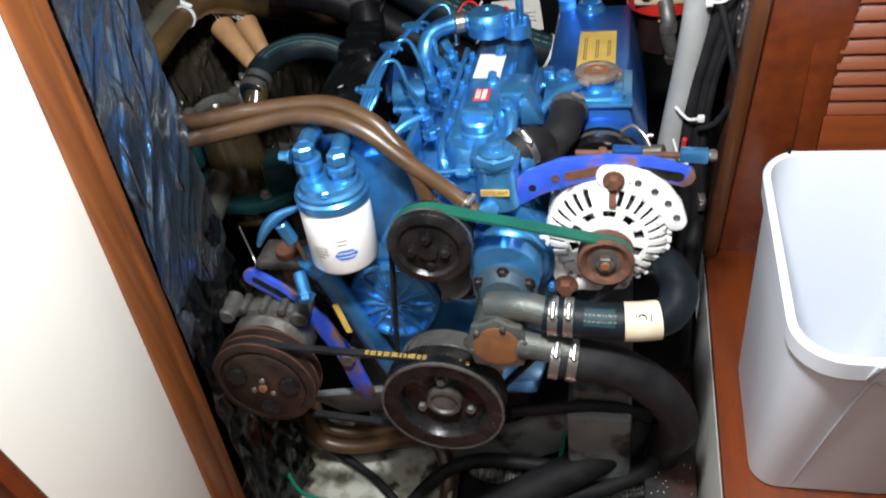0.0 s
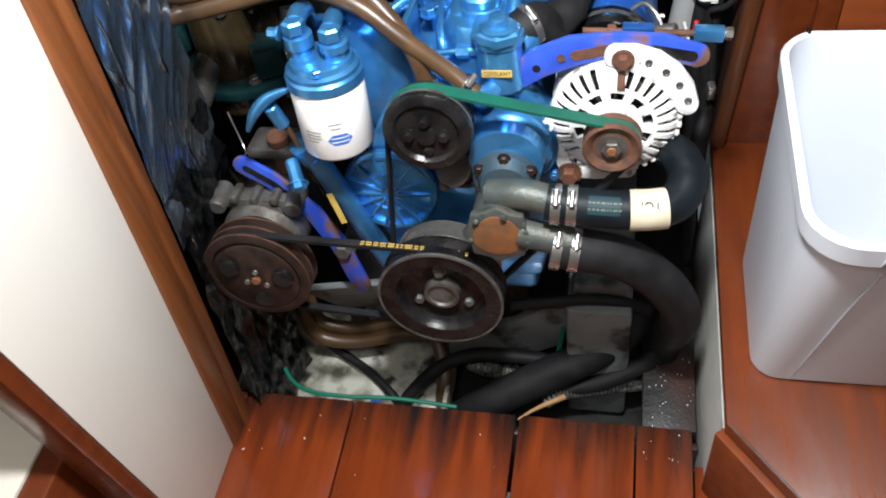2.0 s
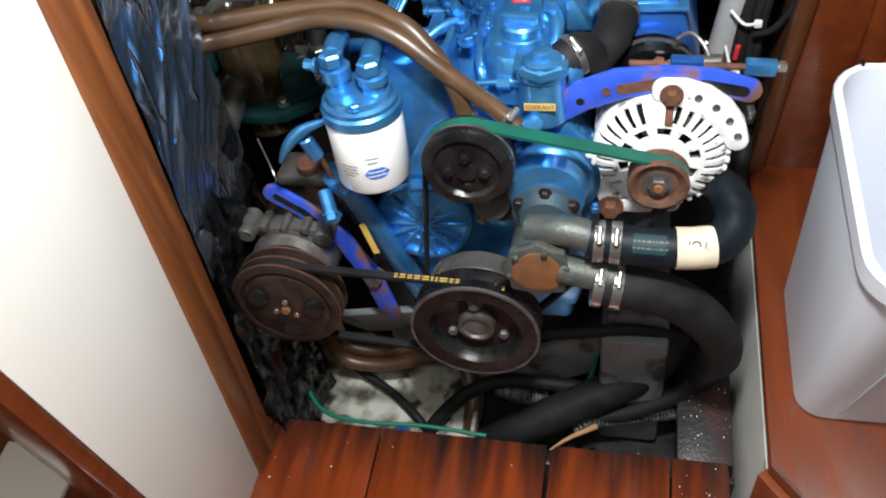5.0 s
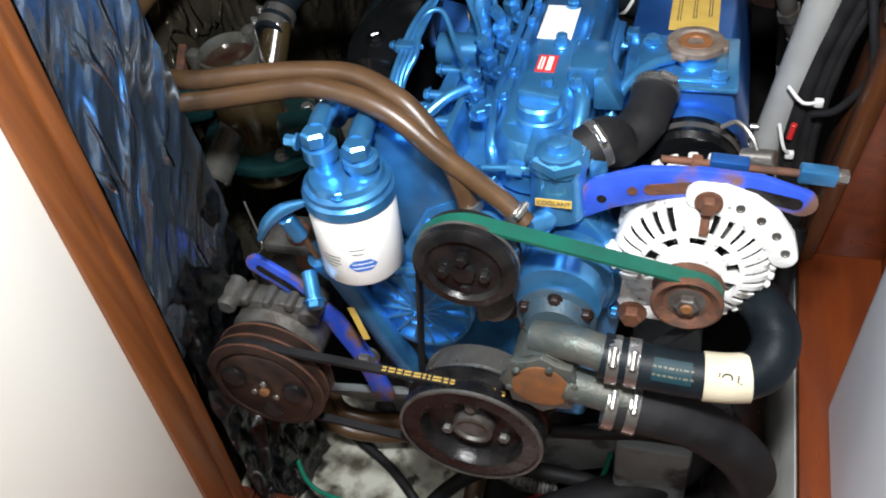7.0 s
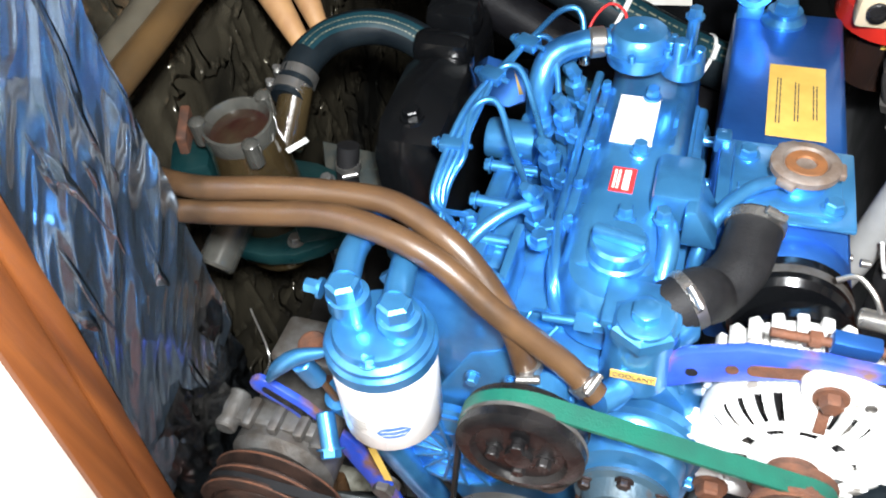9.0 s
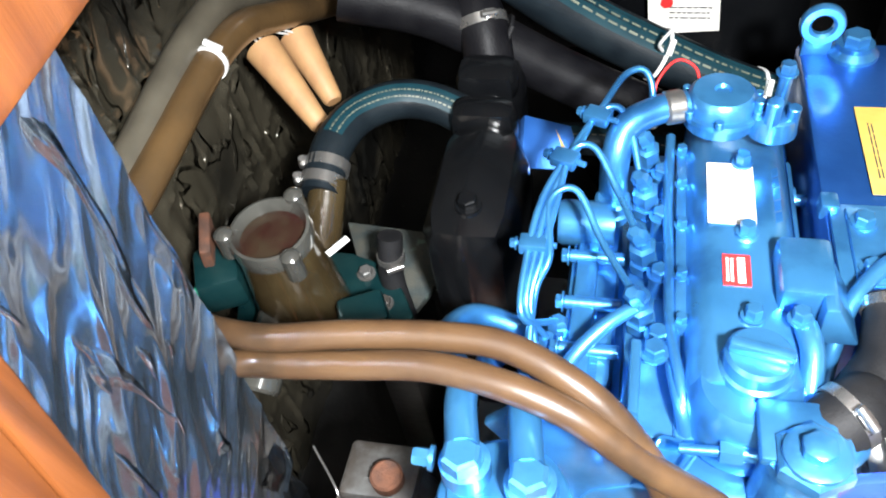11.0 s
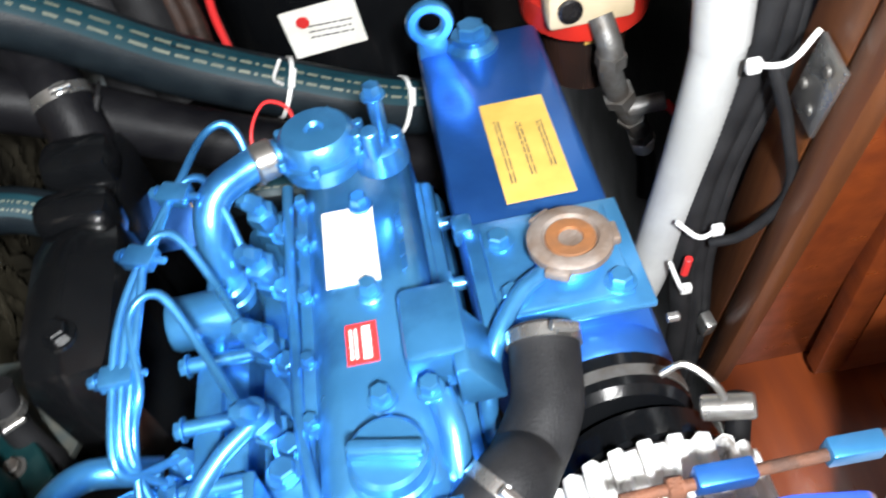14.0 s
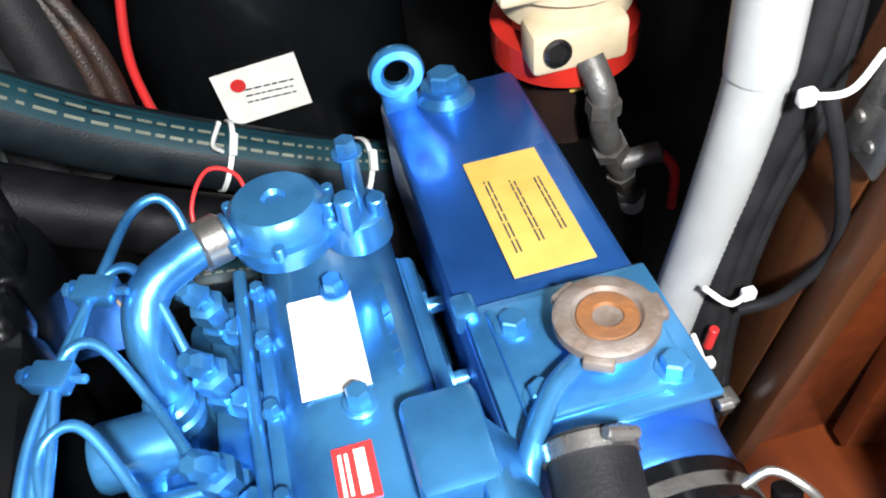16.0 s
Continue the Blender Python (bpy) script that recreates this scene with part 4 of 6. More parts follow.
for a in (0, 120, 240):
    d = AX * math.cos(radians(a)) + AY * math.sin(radians(a))
    part("cap_ear", box(E(-0.040, 1.028, 0.600) + d * 0.030, (0.010, 0.018, 0.008), Matrix((d, AZ.cross(d), AZ)).transposed(), 0.002), pc.data.materials[0], pc)
part("cap_centre", lathe(E(-0.040, 1.028, 0.6045), AZ, [(0, 0.0185), (0.002, 0.0175), (0.002, 0.0095), (0.0, 0.0085)], 32), COPPER, pc, "rust-brown ring")
yl = part("caution_label", box(E(-0.0445, 1.162, 0.5758), (0.057, 0.128, 0.001), TILTED, 0), YELLOW, engine, "yellow caution label with fine print")
for k, (x, s) in enumerate(((-0.0625, 1), (-0.0445, 2), (-0.0265, 3))):
    part("print", bars(E(x, 1.162, 0.5767), AY, AX, 2, 0.085 - 0.012 * k, 0.0012, 0.0032, seed=s + 10), INK, yl)
eye = bmesh.new()
lathe(E(-0.1, 1.325, 0.612), -AY, [(0, 0.011), (-0.003, 0.014), (-0.003, 0.021), (0, 0.023), (0.006, 0.023), (0.009, 0.021), (0.009, 0.014), (0.006, 0.011), (0, 0.011)], 32, eye)
box(E(-0.1, 1.325, 0.582), (0.03, 0.008, 0.03), TILTED, 0.002, eye)
part("lifting_eye", eye, BLUE, engine)
hb = lathe(E(-0.062, 1.322, 0.565), AZ, [(0, 0.026), (0.012, 0.026), (0.018, 0.02), (0.022, 0.02)], 24)
part("tank_plug", bolt(E(-0.062, 1.322, 0.586), AZ, 0.014, 0.012, hb), BLUE, engine)
for y in (0.995, 1.065, 1.135):
    st = cyl(E(-0.148, y, 0.525), E(-0.11, y, 0.525), 0.006)
    lathe(E(-0.130, y, 0.525), AX, [(0, 0.0125), (0.003, 0.0125)], 20, st)
    part("manifold_stud", bolt(E(-0.138, y, 0.525), (-1, 0, 0), 0.009, 0.007, st), BLUE, engine)
for z in (0.54, 0.47, 0.40):
    part("tank_screw", cyl(E(0.030 + (0.54 - z) * 0.06, 1.0 + (0.54 - z), z - 0.03), E(0.040 + (0.54 - z) * 0.06, 1.0 + (0.54 - z), z - 0.03), 0.004, seg=10), STEEL, engine)
part("end_housing", lathe(E(-0.032, 0.985, 0.50), -AY, [(0, 0.054), (0.032, 0.054), (0.038, 0.050), (0.038, 0)], 36), TANKBLUE, engine)
part("end_cap", lathe(E(-0.032, 0.952, 0.497), -AY, [(0, 0.052), (0.004, 0.057), (0.03, 0.057), (0.036, 0.052), (0.036, 0)], 36), BLACKPLASTIC, engine, "black rubber end cap")
part("cap_band", lathe(E(-0.032, 0.938, 0.496), -AY, [(0, 0.0572), (0, 0.0584), (0.009, 0.0584), (0.009, 0.0572)], 36), DULLSTEEL, engine, "steel clamp band")
part("overflow_pipe", tube([E(-0.062, 1.012, 0.592), E(-0.085, 0.995, 0.592), E(-0.108, 0.965, 0.583), E(-0.120, 0.935, 0.560), E(-0.122, 0.92, 0.53)], 0.0068, 14), BLUE, engine)
part("vent_valve", cyl((0.018, 0.905, 0.552), (0.050, 0.895, 0.562), 0.009), STEEL, engine)
part("vent_wire", tube([(-0.005, 0.925, 0.572), (0.010, 0.925, 0.580), (0.025, 0.912, 0.574), (0.034, 0.90, 0.560)], 0.0026, 8), STEEL, engine)

# black coolant hose from the thermostat to the tank
COOL = [E(-0.145, 0.842, 0.590), (-0.118, 0.862, 0.598), (-0.105, 0.885, 0.574), (-0.085, 0.915, 0.577), (-0.078, 0.945, 0.581), (-0.075, 0.968, 0.586)]
ch = thing("coolant_hose", tube(COOL, 0.0245, 22), RUBBER, E(-0.08, 0.9, 0.5), "matt black moulded coolant hose", "hose")
part("hose_clamp", clamp_band((-0.124, 0.858, 0.597), (0.75, 0.6, 0.2), 0.025, screw=(0.3, -0.5, 1)), STEEL, ch)
part("hose_clamp", clamp_band(Vector(COOL[-1]).lerp(Vector(COOL[-2]), 0.3), Vector(COOL[-1]) - Vector(COOL[-2]), 0.025, screw=(0.3, -1, 0.6)), STEEL, ch)
lk = E(-0.135, 0.85, 0.584)
part("outlet_ring", lathe(lk - Vector((0.7, 0.7, 0)) * 0.012, (0.7, 0.7, 0), [(0, 0.027), (0.004, 0.0295), (0.018, 0.0295), (0.02, 0.027)], 24), BLUE, engine)

# fuel filter
FX, FY = -0.356, 0.748
ff = holder("fuel_filter", (FX, FY - 0.01, 0.44), "white spin-on fuel filter hanging under its blue head", "filter")
can = lathe(E(FX, FY, 0.500), AZ, [(0, 0.0), (0.001, 0.038), (0.004, 0.0415), (0.008, 0.0445), (0.092, 0.045), (0.095, 0.044)], 56)
cn = part("canister", can, FILTERWHITE, ff)
hd = lathe(E(FX, FY + 0.010, 0.594), AZ, [(0, 0.044), (0.002, 0.047), (0.013, 0.047), (0.016, 0.044), (0.021, 0.044), (0.024, 0.039), (0.030, 0.037), (0.032, 0.032), (0.032, 0)], 48)
part("filter_head", hd, BLUE, ff)
for sx, sy, h in ((-0.024, 0.016, 0.070), (0.020, 0.010, 0.065)):
    s = lathe(E(FX + sx, FY + sy, 0.61), AZ, [(0, 0.017), (0.012, 0.016), (0.014, 0.014), (0.024, 0.014), (0.026, 0.0175), (h - 0.03, 0.0175), (h - 0.028, 0.013), (h - 0.024, 0.013)], 24)
    lathe(E(FX + sx, FY + sy, 0.61 + h - 0.024), AZ, [(0, 0.0138), (0.012, 0.0138), (0.0145, 0.011)], 6, s)
    part("banjo_bolt", s, BLUE, ff)
part("head_screw", bolt(E(FX + 0.004, FY - 0.020, 0.622), AZ, 0.0065, 0.006), BLUE, ff)
part("pipe", tube([E(FX - 0.025, FY + 0.024, 0.660), (-0.389, 0.806, 0.652), (-0.394, 0.836, 0.636), (-0.412, 0.872, 0.59), (-0.432, 0.905, 0.565), (-0.415, 0.95, 0.54), (-0.365, 0.955, 0.515)], 0.0115, 14), BLUE, ff)
part("pipe", tube([E(FX + 0.018, FY + 0.018, 0.655), (-0.345, 0.804, 0.648), (-0.352, 0.834, 0.630), (-0.372, 0.862, 0.58), (-0.392, 0.89, 0.555), (-0.38, 0.925, 0.53), (-0.345, 0.93, 0.505)], 0.0115, 14), BLUE, ff)
part("bleed_screw", bolt(E(FX - 0.044, FY + 0.018, 0.652), (-1, 0, 0.1), 0.0065, 0.012), BLUE, ff)
def on_can(width, half, az, z, r=0.0454, n=10):
    """A patch bent round the canister; half gives its half-height at a distance from its middle."""
    bm = bmesh.new()
    cols = []
    for i in range(n + 1):
        a = width * (i / n - 0.5)
        t = radians(az) + a / r
        p = E(FX, FY, 0.500) + AX * r * math.sin(t) - AY * r * math.cos(t) + AZ * (z - 0.484)
        h = max(half(abs(a)), 0.0001)
        cols.append((bm.verts.new(p - AZ * h), bm.verts.new(p + AZ * h)))
    for c, d in zip(cols, cols[1:]):
        bm.faces.new((c[0], d[0], d[1], c[1]))
    return bm


part("logo_patch", on_can(0.030, lambda a: 0.0075 * min(1.0, (0.0155 - a) / 0.007), 24, 0.520), BLUEINK, cn, "plain blue hexagonal mark")
for k in range(2):
    part("logo_stripe", on_can(0.022, lambda a: 0.0006, 24, 0.5172 + 0.0056 * k, 0.0457), FILTERWHITE, cn)
for az, z, w in ((20, 0.542, 0.016), (20, 0.536, 0.012), (-18, 0.531, 0.022), (-18, 0.5265, 0.02), (-18, 0.522, 0.021), (-20, 0.5175, 0.014)):
    part("print", on_can(w, lambda a: 0.0006, az, z, 0.0455), PALEINK, cn)
# filter bracket plate
PLATE_Y = 0.772
plate = [(-0.055, 0.02), (0.0, 0.075), (0.055, 0.045), (0.06, -0.02), (0.035, -0.12), (0.0, -0.12), (-0.03, -0.02)]
fbm = prism(plate, E(FX + 0.032, PLATE_Y + 0.042, 0.585), TILTED, 0.008, 0.002)
part("bracket", fbm, BLUE, ff)
part("bracket_side", box(E(FX + 0.083, PLATE_Y + 0.080, 0.55), (0.008, 0.08, 0.13), TILTED, 0.002), BLUE, ff)
for x, z in ((FX + 0.005, 0.625), (FX + 0.075, 0.61)):
    part("bracket_bolt", bolt(E(x, PLATE_Y + 0.041, z), -AY, 0.008, 0.008), BLUE, ff)

# alternator
AC = (-0.020, 0.507)
AF = Vector((AC[0], 0.814, AC[1] - 0.003))  # the rear edge of the front bell, on the shaft's line
alt = holder("alternator", (-0.02, 0.80, 0.42), "white painted alternator with vent slots and a rusty pulley", "alternator")


def on_alt(a, b, ahead=0.0):
    """A point of the alternator's front: a across, b up, and ahead of the bell's rear edge."""
    return AF + AX * a + AZ * b - AY * ahead


def bell(profile, slots, seg=120, thick=0.005):
    """A cast end bell with real openings: slots is a list of (first ring, last ring, test on the angle's step)."""
    bm = bmesh.new()
    rings = [[bm.verts.new(on_alt(r * math.cos(2 * math.pi * i / seg), r * math.sin(2 * math.pi * i / seg), h)) for i in range(seg)] for h, r in profile]
    for k, (a, b) in enumerate(zip(rings, rings[1:])):
        for i in range(seg):
            if any(k0 <= k < k1 and test(i) for k0, k1, test in slots):
                continue
            j = (i + 1) % seg
            bm.faces.new((a[i], a[j], b[j], b[i]))
    bmesh.ops.recalc_face_normals(bm, faces=bm.faces)
    bmesh.ops.solidify(bm, geom=bm.faces[:], thickness=thick)
    return bm


def outer_slot(i):
    return i % 4 in (0, 1) and not (27 <= i < 36 or 76 <= i < 100)


BELL = [(-0.004, 0.0765), (0.010, 0.0775), (0.018, 0.0765), (0.025, 0.073), (0.030, 0.066), (0.033, 0.058), (0.0345, 0.052), (0.035, 0.047), (0.035, 0.035), (0.035, 0.030), (0.041, 0.028), (0.041, 0.012)]
part("front_housing", bell(BELL, [(2, 6, outer_slot), (7, 8, lambda i: i % 12 in (1, 2, 3, 4, 5, 6, 7))]), WHITEPAINT, alt)
part("rotor", lathe(on_alt(0, 0, 0.0), -AY, [(0, 0.066), (0.010, 0.066), (0.016, 0.060), (0.022, 0.045), (0.022, 0.0)], 40), BLACKMETAL, alt, "dark rotor behind the vents")
for k in range(12):
    a = 2 * math.pi * k / 12
    d = AX * math.cos(a) + AZ * math.sin(a)
    part("fan_blade", box(on_alt(0, 0, 0.024) + d * 0.048, (0.026, 0.008, 0.004), Matrix((d, AY, d.cross(AY))).transposed() @ pose(0, 0, 0, 25, 0, 0).to_3x3(), 0.001), DULLSTEEL, alt, "dull fan blade")
bd = lathe(AF + AY * 0.072, -AY, [(0, 0.05), (0.010, 0.066), (0.060, 0.070), (0.061, 0.074), (0.070, 0.0755)], 56)
part("rear_housing", bd, WHITEPAINT, alt)
part("rear_cover", lathe(AF + AY * 0.098, -AY, [(0, 0.045), (0.004, 0.056), (0.026, 0.060), (0.028, 0.056)], 40), BLACKPLASTIC, alt, "black plastic rear cover")
for k in range(24):
    an = 2 * math.pi * (k + 0.5) / 24
    d = AX * math.cos(an) + AZ * math.sin(an)
    part("rear_fin", box(AF + AY * 0.040 + d * 0.071, (0.012, 0.044, 0.010), Matrix((d, AY, d.cross(AY))).transposed(), 0.002), WHITEPAINT, alt)
for k in range(20):
    a = 2 * math.pi * (k + 0.5) / 40 + math.pi * 1.05
    d = AX * math.cos(a) + AZ * math.sin(a)
    part("rim_rib", box(on_alt(0, 0, 0.010) + d * 0.0775, (0.006, 0.026, 0.007), Matrix((d, AY, d.cross(AY))).transposed(), 0.002), WHITEPAINT, alt)
ear = slab([(0.087 * math.cos(radians(g)), 0.087 * math.sin(radians(g))) for g in (90, 78, 62, 46, 30, 16)], lambda t: 0.0135 + 0.004 * math.sin(math.pi * t))
part("adjusting_ear", prism(ear, on_alt(0, 0, 0.026), TILTED, 0.014, 0.003), WHITEPAINT, alt)
for g in (66, 51, 36, 21):
    part("ear_hole", lathe(on_alt(0.090 * math.cos(radians(g)), 0.090 * math.sin(radians(g)), 0.0262), -AY, [(0, 0.0044), (0.0012, 0.0044), (0.0014, 0.0036), (0.0006, 0.003), (0.0006, 0)], 14), DULLSTEEL, alt)
EB = on_alt(0.008, 0.086, 0.026)
part("ear_bolt", bolt(EB, -AY, 0.009, 0.010, lathe(EB, -AY, [(0, 0.013), (0.003, 0.013)], 20)), RUST, alt, "rusty bolt and washer")
part("rust_stain", box(on_alt(0.007, 0.062, 0.0325), (0.009, 0.003, 0.022), TILTED @ pose(0, 0, 0, -22, 0, 0).to_3x3(), 0.001), RUST, alt)
foot = slab([(-0.080, -0.008), (-0.069, -0.045), (-0.055, -0.083), (-0.02, -0.083), (0.02, -0.079)], 0.0105)
part("foot", prism(foot, on_alt(0, 0, 0.022), TILTED, 0.022, 0.003), WHITEPAINT, alt)
part("foot_bolt", bolt(on_alt(-0.053, -0.083, 0.022), -AY, 0.012, 0.012), RUST, alt, "rusty pivot bolt")
part("side_lug", lathe(on_alt(-0.080, -0.004, 0.022), -AY, [(0, 0.009), (0.010, 0.009), (0.010, 0.004), (0.006, 0.003), (0.006, 0)], 16), WHITEPAINT, alt)
ap = lathe(on_alt(0, 0, 0.041), -AY, [(0, 0.020), (0.014, 0.020), (0.015, 0.0345), (0.018, 0.030), (0.034, 0.030), (0.0355, 0.0345), (0.039, 0.0345), (0.041, 0.031), (0.037, 0.024), (0.035, 0.022), (0.035, 0)], 44)
app = part("pulley", ap, RUST, alt, "rust-brown belt pulley")
part("nut", bolt(on_alt(0, 0, 0.074), -AY, 0.012, 0.009, lathe(on_alt(0, 0, 0.074), -AY, [(0, 0.018), (0.002, 0.018), (0.003, 0.016)], 24)), DULLSTEEL, app)
part("shaft_end", lathe(on_alt(0, 0, 0.082), -AY, [(0, 0.006), (0.004, 0.006), (0.005, 0.005)], 14), COPPER, app)

# slotted blue bracket of the alternator with its adjusting rod
abk = holder("adjusting_bracket", (-0.02, 0.80, 0.55), "royal blue slotted steel bracket with rusted edges", "bracket", shift=(0, 0.013, -0.011))
arcpts = [(-0.143, 0.562), (-0.11, 0.588), (-0.07, 0.604), (-0.02, 0.613), (0.03, 0.611), (0.070, 0.598)]
part("strap", prism([(a, b - 0.59) for a, b in slab(arcpts, lambda t: 0.014 + 0.006 * math.sin(math.pi * min(t * 1.6, 1)))], Vector((0, 0.795, 0.59)), TILTED, 0.009, 0.002), ROYAL, abk)
for s0, s1 in (((-0.066, 0.600), (-0.03, 0.607)), ((0.022, 0.607), (0.064, 0.599))):
    part("slot", prism([(a, b - 0.59) for a, b in slab([s0, s1], 0.0065)], Vector((0, 0.7942, 0.59)), TILTED, 0.002, 0), RUST if s0[0] < 0 else BLACKMETAL, abk, "rusty slot")
for x, z in ((-0.112, 0.582), (-0.083, 0.597)):
    part("strap_hole", lathe(E(x, 0.7948, z), -AY, [(0, 0.005), (0.001, 0.005), (0.001, 0)], 14), BLACKMETAL if x < -0.1 else RUST, abk)
part("strap_bolt", bolt(E(-0.143, 0.795, 0.560), -AY, 0.009, 0.012, lathe(E(-0.143, 0.795, 0.56), -AY, [(0, 0.012), (0.005, 0.012)], 18)), RUST, abk, "rusty bolt")
part("adjusting_rod", cyl((-0.06, 0.826, 0.613), (0.095, 0.832, 0.603), 0.004, seg=12), RUST, abk)
part("rod_block", box((0.003, 0.829, 0.610), (0.036, 0.014, 0.016), pose(0, 0, 0, 0, 3, 0).to_3x3(), 0.002), TANKBLUE, abk)
part("rod_block", box((0.083, 0.832, 0.604), (0.034, 0.014, 0.016), pose(0, 0, 0, 0, 3, 0).to_3x3(), 0.002), BLUE, abk)
part("rod_nut", bolt((-0.022, 0.8275, 0.611), (-1, 0, 0.05), 0.0075, 0.008, washer=False), RUST, abk)
part("rod_nut", bolt((0.100, 0.833, 0.603), (1, 0, -0.05), 0.0075, 0.008, washer=False), STEEL, abk)


# belts
def hull_loop(circles, n=36):
    pts = []
    for cx, cz, r in circles:
        pts += [(cx + r * math.cos(2 * math.pi * i / n), cz + r * math.sin(2 * math.pi * i / n)) for i in range(n)]
    pts = sorted(pts)

    def half(seq):
        out = []
        for p in seq:
            while len(out) > 1 and (out[-1][0] - out[-2][0]) * (p[1] - out[-2][1]) - (out[-1][1] - out[-2][1]) * (p[0] - out[-2][0]) <= 0:
                out.pop()
            out.append(p)
        return out
    return half(pts)[:-1] + half(pts[::-1])[:-1]


def belt(loop, y0, y1, t, keep=lambda p: True, yaw=0.0):
    bm = bmesh.new()
    n = len(loop)
    cx, cz = sum(p[0] for p in loop) / n, sum(p[1] for p in loop) / n
    rows = []
    for i, (a, b) in enumerate(loop):
        p, q = loop[i - 1], loop[(i + 1) % n]
        d = Vector((q[1] - p[1], p[0] - q[0])).normalized()
        rows.append([bm.verts.new(E(a + d.x * s, y + yaw * (a + 0.232), b + d.y * s)) for s, y in ((0, y0), (t, y0), (t, y1), (0, y1))])
    for i in range(n):
        j = (i + 1) % n
        mid = ((loop[i][0] + loop[j][0]) / 2, (loop[i][1] + loop[j][1]) / 2)
        if keep(mid):
            for k in range(4):
                bm.faces.new((rows[i][k], rows[i][(k + 1) % 4], rows[j][(k + 1) % 4], rows[j][k]))
    for v in [v for v in bm.verts if not v.link_faces]:
        bm.verts.remove(v)
    return bm


LOOP = hull_loop(((-0.232, 0.546, 0.0505), (AC[0], AC[1], 0.030), (CR[0], CR[1], 0.074)))


def upper(p):
    return p[1] > 0.545 - (p[0] + 0.282) * 0.22 if p[0] < 0.0 else p[1] > 0.49


gb = thing("drive_belt", belt(LOOP, 0.727, 0.744, 0.004, upper, 0.05), GREENBELT, E(-0.12, 0.72, 0.55), "green flat drive belt over water pump and alternator pulleys", "belt")
part("underside_run", belt(LOOP, 0.728, 0.743, 0.0035, lambda p: not upper(p), 0.05), RUBBER, gb, "black run of the belt")
CC = (-0.510, 0.298)
LOOP2 = hull_loop(((CC[0], CC[1], 0.074), (CR[0], CR[1], 0.081)))
vb = thing("compressor_belt", belt(LOOP2, 0.690, 0.700, 0.006), RUBBER, E(-0.36, 0.71, 0.36), "black V-belt with yellow print", "belt")
rnd = random.Random(3)
x = -0.345
while x < -0.20:
    w = rnd.uniform(0.003, 0.012)
    z = 0.364 + (x + 0.505) * (0.365 - 0.364) / 0.26
    for yy in (0.692, 0.696):
        zz = (CC[1] + 0.074 + (x - CC[0]) / (CR[0] - CC[0]) * (CR[1] + 0.081 - CC[1] - 0.074)) + 0.0066 if x < CR[0] else CR[1] + math.sqrt(0.0875 ** 2 - (x - CR[0]) ** 2)
        part("belt_print", box(E(x + w / 2, yy + 0.001, zz), (w, 0.0022, 0.0006), TILTED, 0), YELLOW, vb)
    x += w + 0.0025

# air-conditioning compressor
comp = holder("compressor", (CC[0], 0.78, 0.2), "rusty belt-driven compressor with a clutch pulley", "compressor", shift=(0, -0.025, 0))
part("body", lathe(E(CC[0], 0.90, CC[1]), -AY, [(0, 0.05), (0.01, 0.058), (0.14, 0.060), (0.15, 0.05)], 36), DULLSTEEL, comp)
cpu = lathe(E(CC[0], 0.745, CC[1]), -AY, [(0, 0.070), (0.002, 0.078), (0.006, 0.078), (0.012, 0.066), (0.018, 0.078), (0.023, 0.078), (0.028, 0.068), (0.034, 0.078), (0.040, 0.078), (0.042, 0.074), (0.042, 0.066), (0.036, 0.064)], 56)
part("clutch_pulley", cpu, DARKRUST, comp, "grooved rusty clutch pulley")
for ahead in (0.003, 0.0205, 0.037):
    part("worn_flange", lathe(E(CC[0], 0.745, CC[1]) - AY * ahead, -AY, [(0, 0.0765), (0.0, 0.0787), (0.0022, 0.0787), (0.0022, 0.0765), (0, 0.0765)], 56), RUST, comp, "rust-brown flange edge")
pl = lathe(E(CC[0], 0.712, CC[1]), -AY, [(0, 0.064), (0.008, 0.063), (0.010, 0.060), (0.010, 0.0)], 48)
cpl = part("clutch_plate", pl, DARKRUST, comp, "rust-brown clutch plate")
for a in (90 + 55, 30 - 20, 270):
    part("damper", lathe(E(CC[0] + 0.043 * math.cos(radians(a)), 0.702, CC[1] + 0.043 * math.sin(radians(a))), -AY, [(0, 0.016), (0.004, 0.0155), (0.006, 0.013), (0.006, 0)], 24), BLACKMETAL, cpl)
for a in (80, 200, 320):
    part("rivet", lathe(E(CC[0] + 0.017 * math.cos(radians(a)), 0.7018, CC[1] + 0.017 * math.sin(radians(a))), -AY, [(0, 0.0045), (0.003, 0.004), (0.003, 0)], 12), STEEL, cpl)
part("centre_nut", bolt(E(CC[0], 0.702, CC[1]), -AY, 0.007, 0.005, washer=False), COPPER, cpl)
lug = box(E(CC[0] + 0.0, 0.790, CC[1] + 0.076), (0.12, 0.03, 0.018), TILTED, 0.005)
for lx in (-0.03, 0.0, 0.03):
    box(E(CC[0] + lx, 0.786, CC[1] + 0.088), (0.012, 0.036, 0.014), TILTED, 0.004, lug)
cyl(E(CC[0] - 0.058, 0.81, CC[1] + 0.078), E(CC[0] - 0.058, 0.765, CC[1] + 0.078), 0.013, bm=lug)
cyl(E(CC[0] + 0.055, 0.81, CC[1] + 0.078), E(CC[0] + 0.055, 0.765, CC[1] + 0.078), 0.014, bm=lug)
part("mounting_lug", lug, DULLSTEEL, comp, "grey cast mounting ear")
fit_ = cyl(E(CC[0] + 0.02, 0.86, CC[1] + 0.055), E(CC[0] + 0.02, 0.86, CC[1] + 0.12), 0.016)
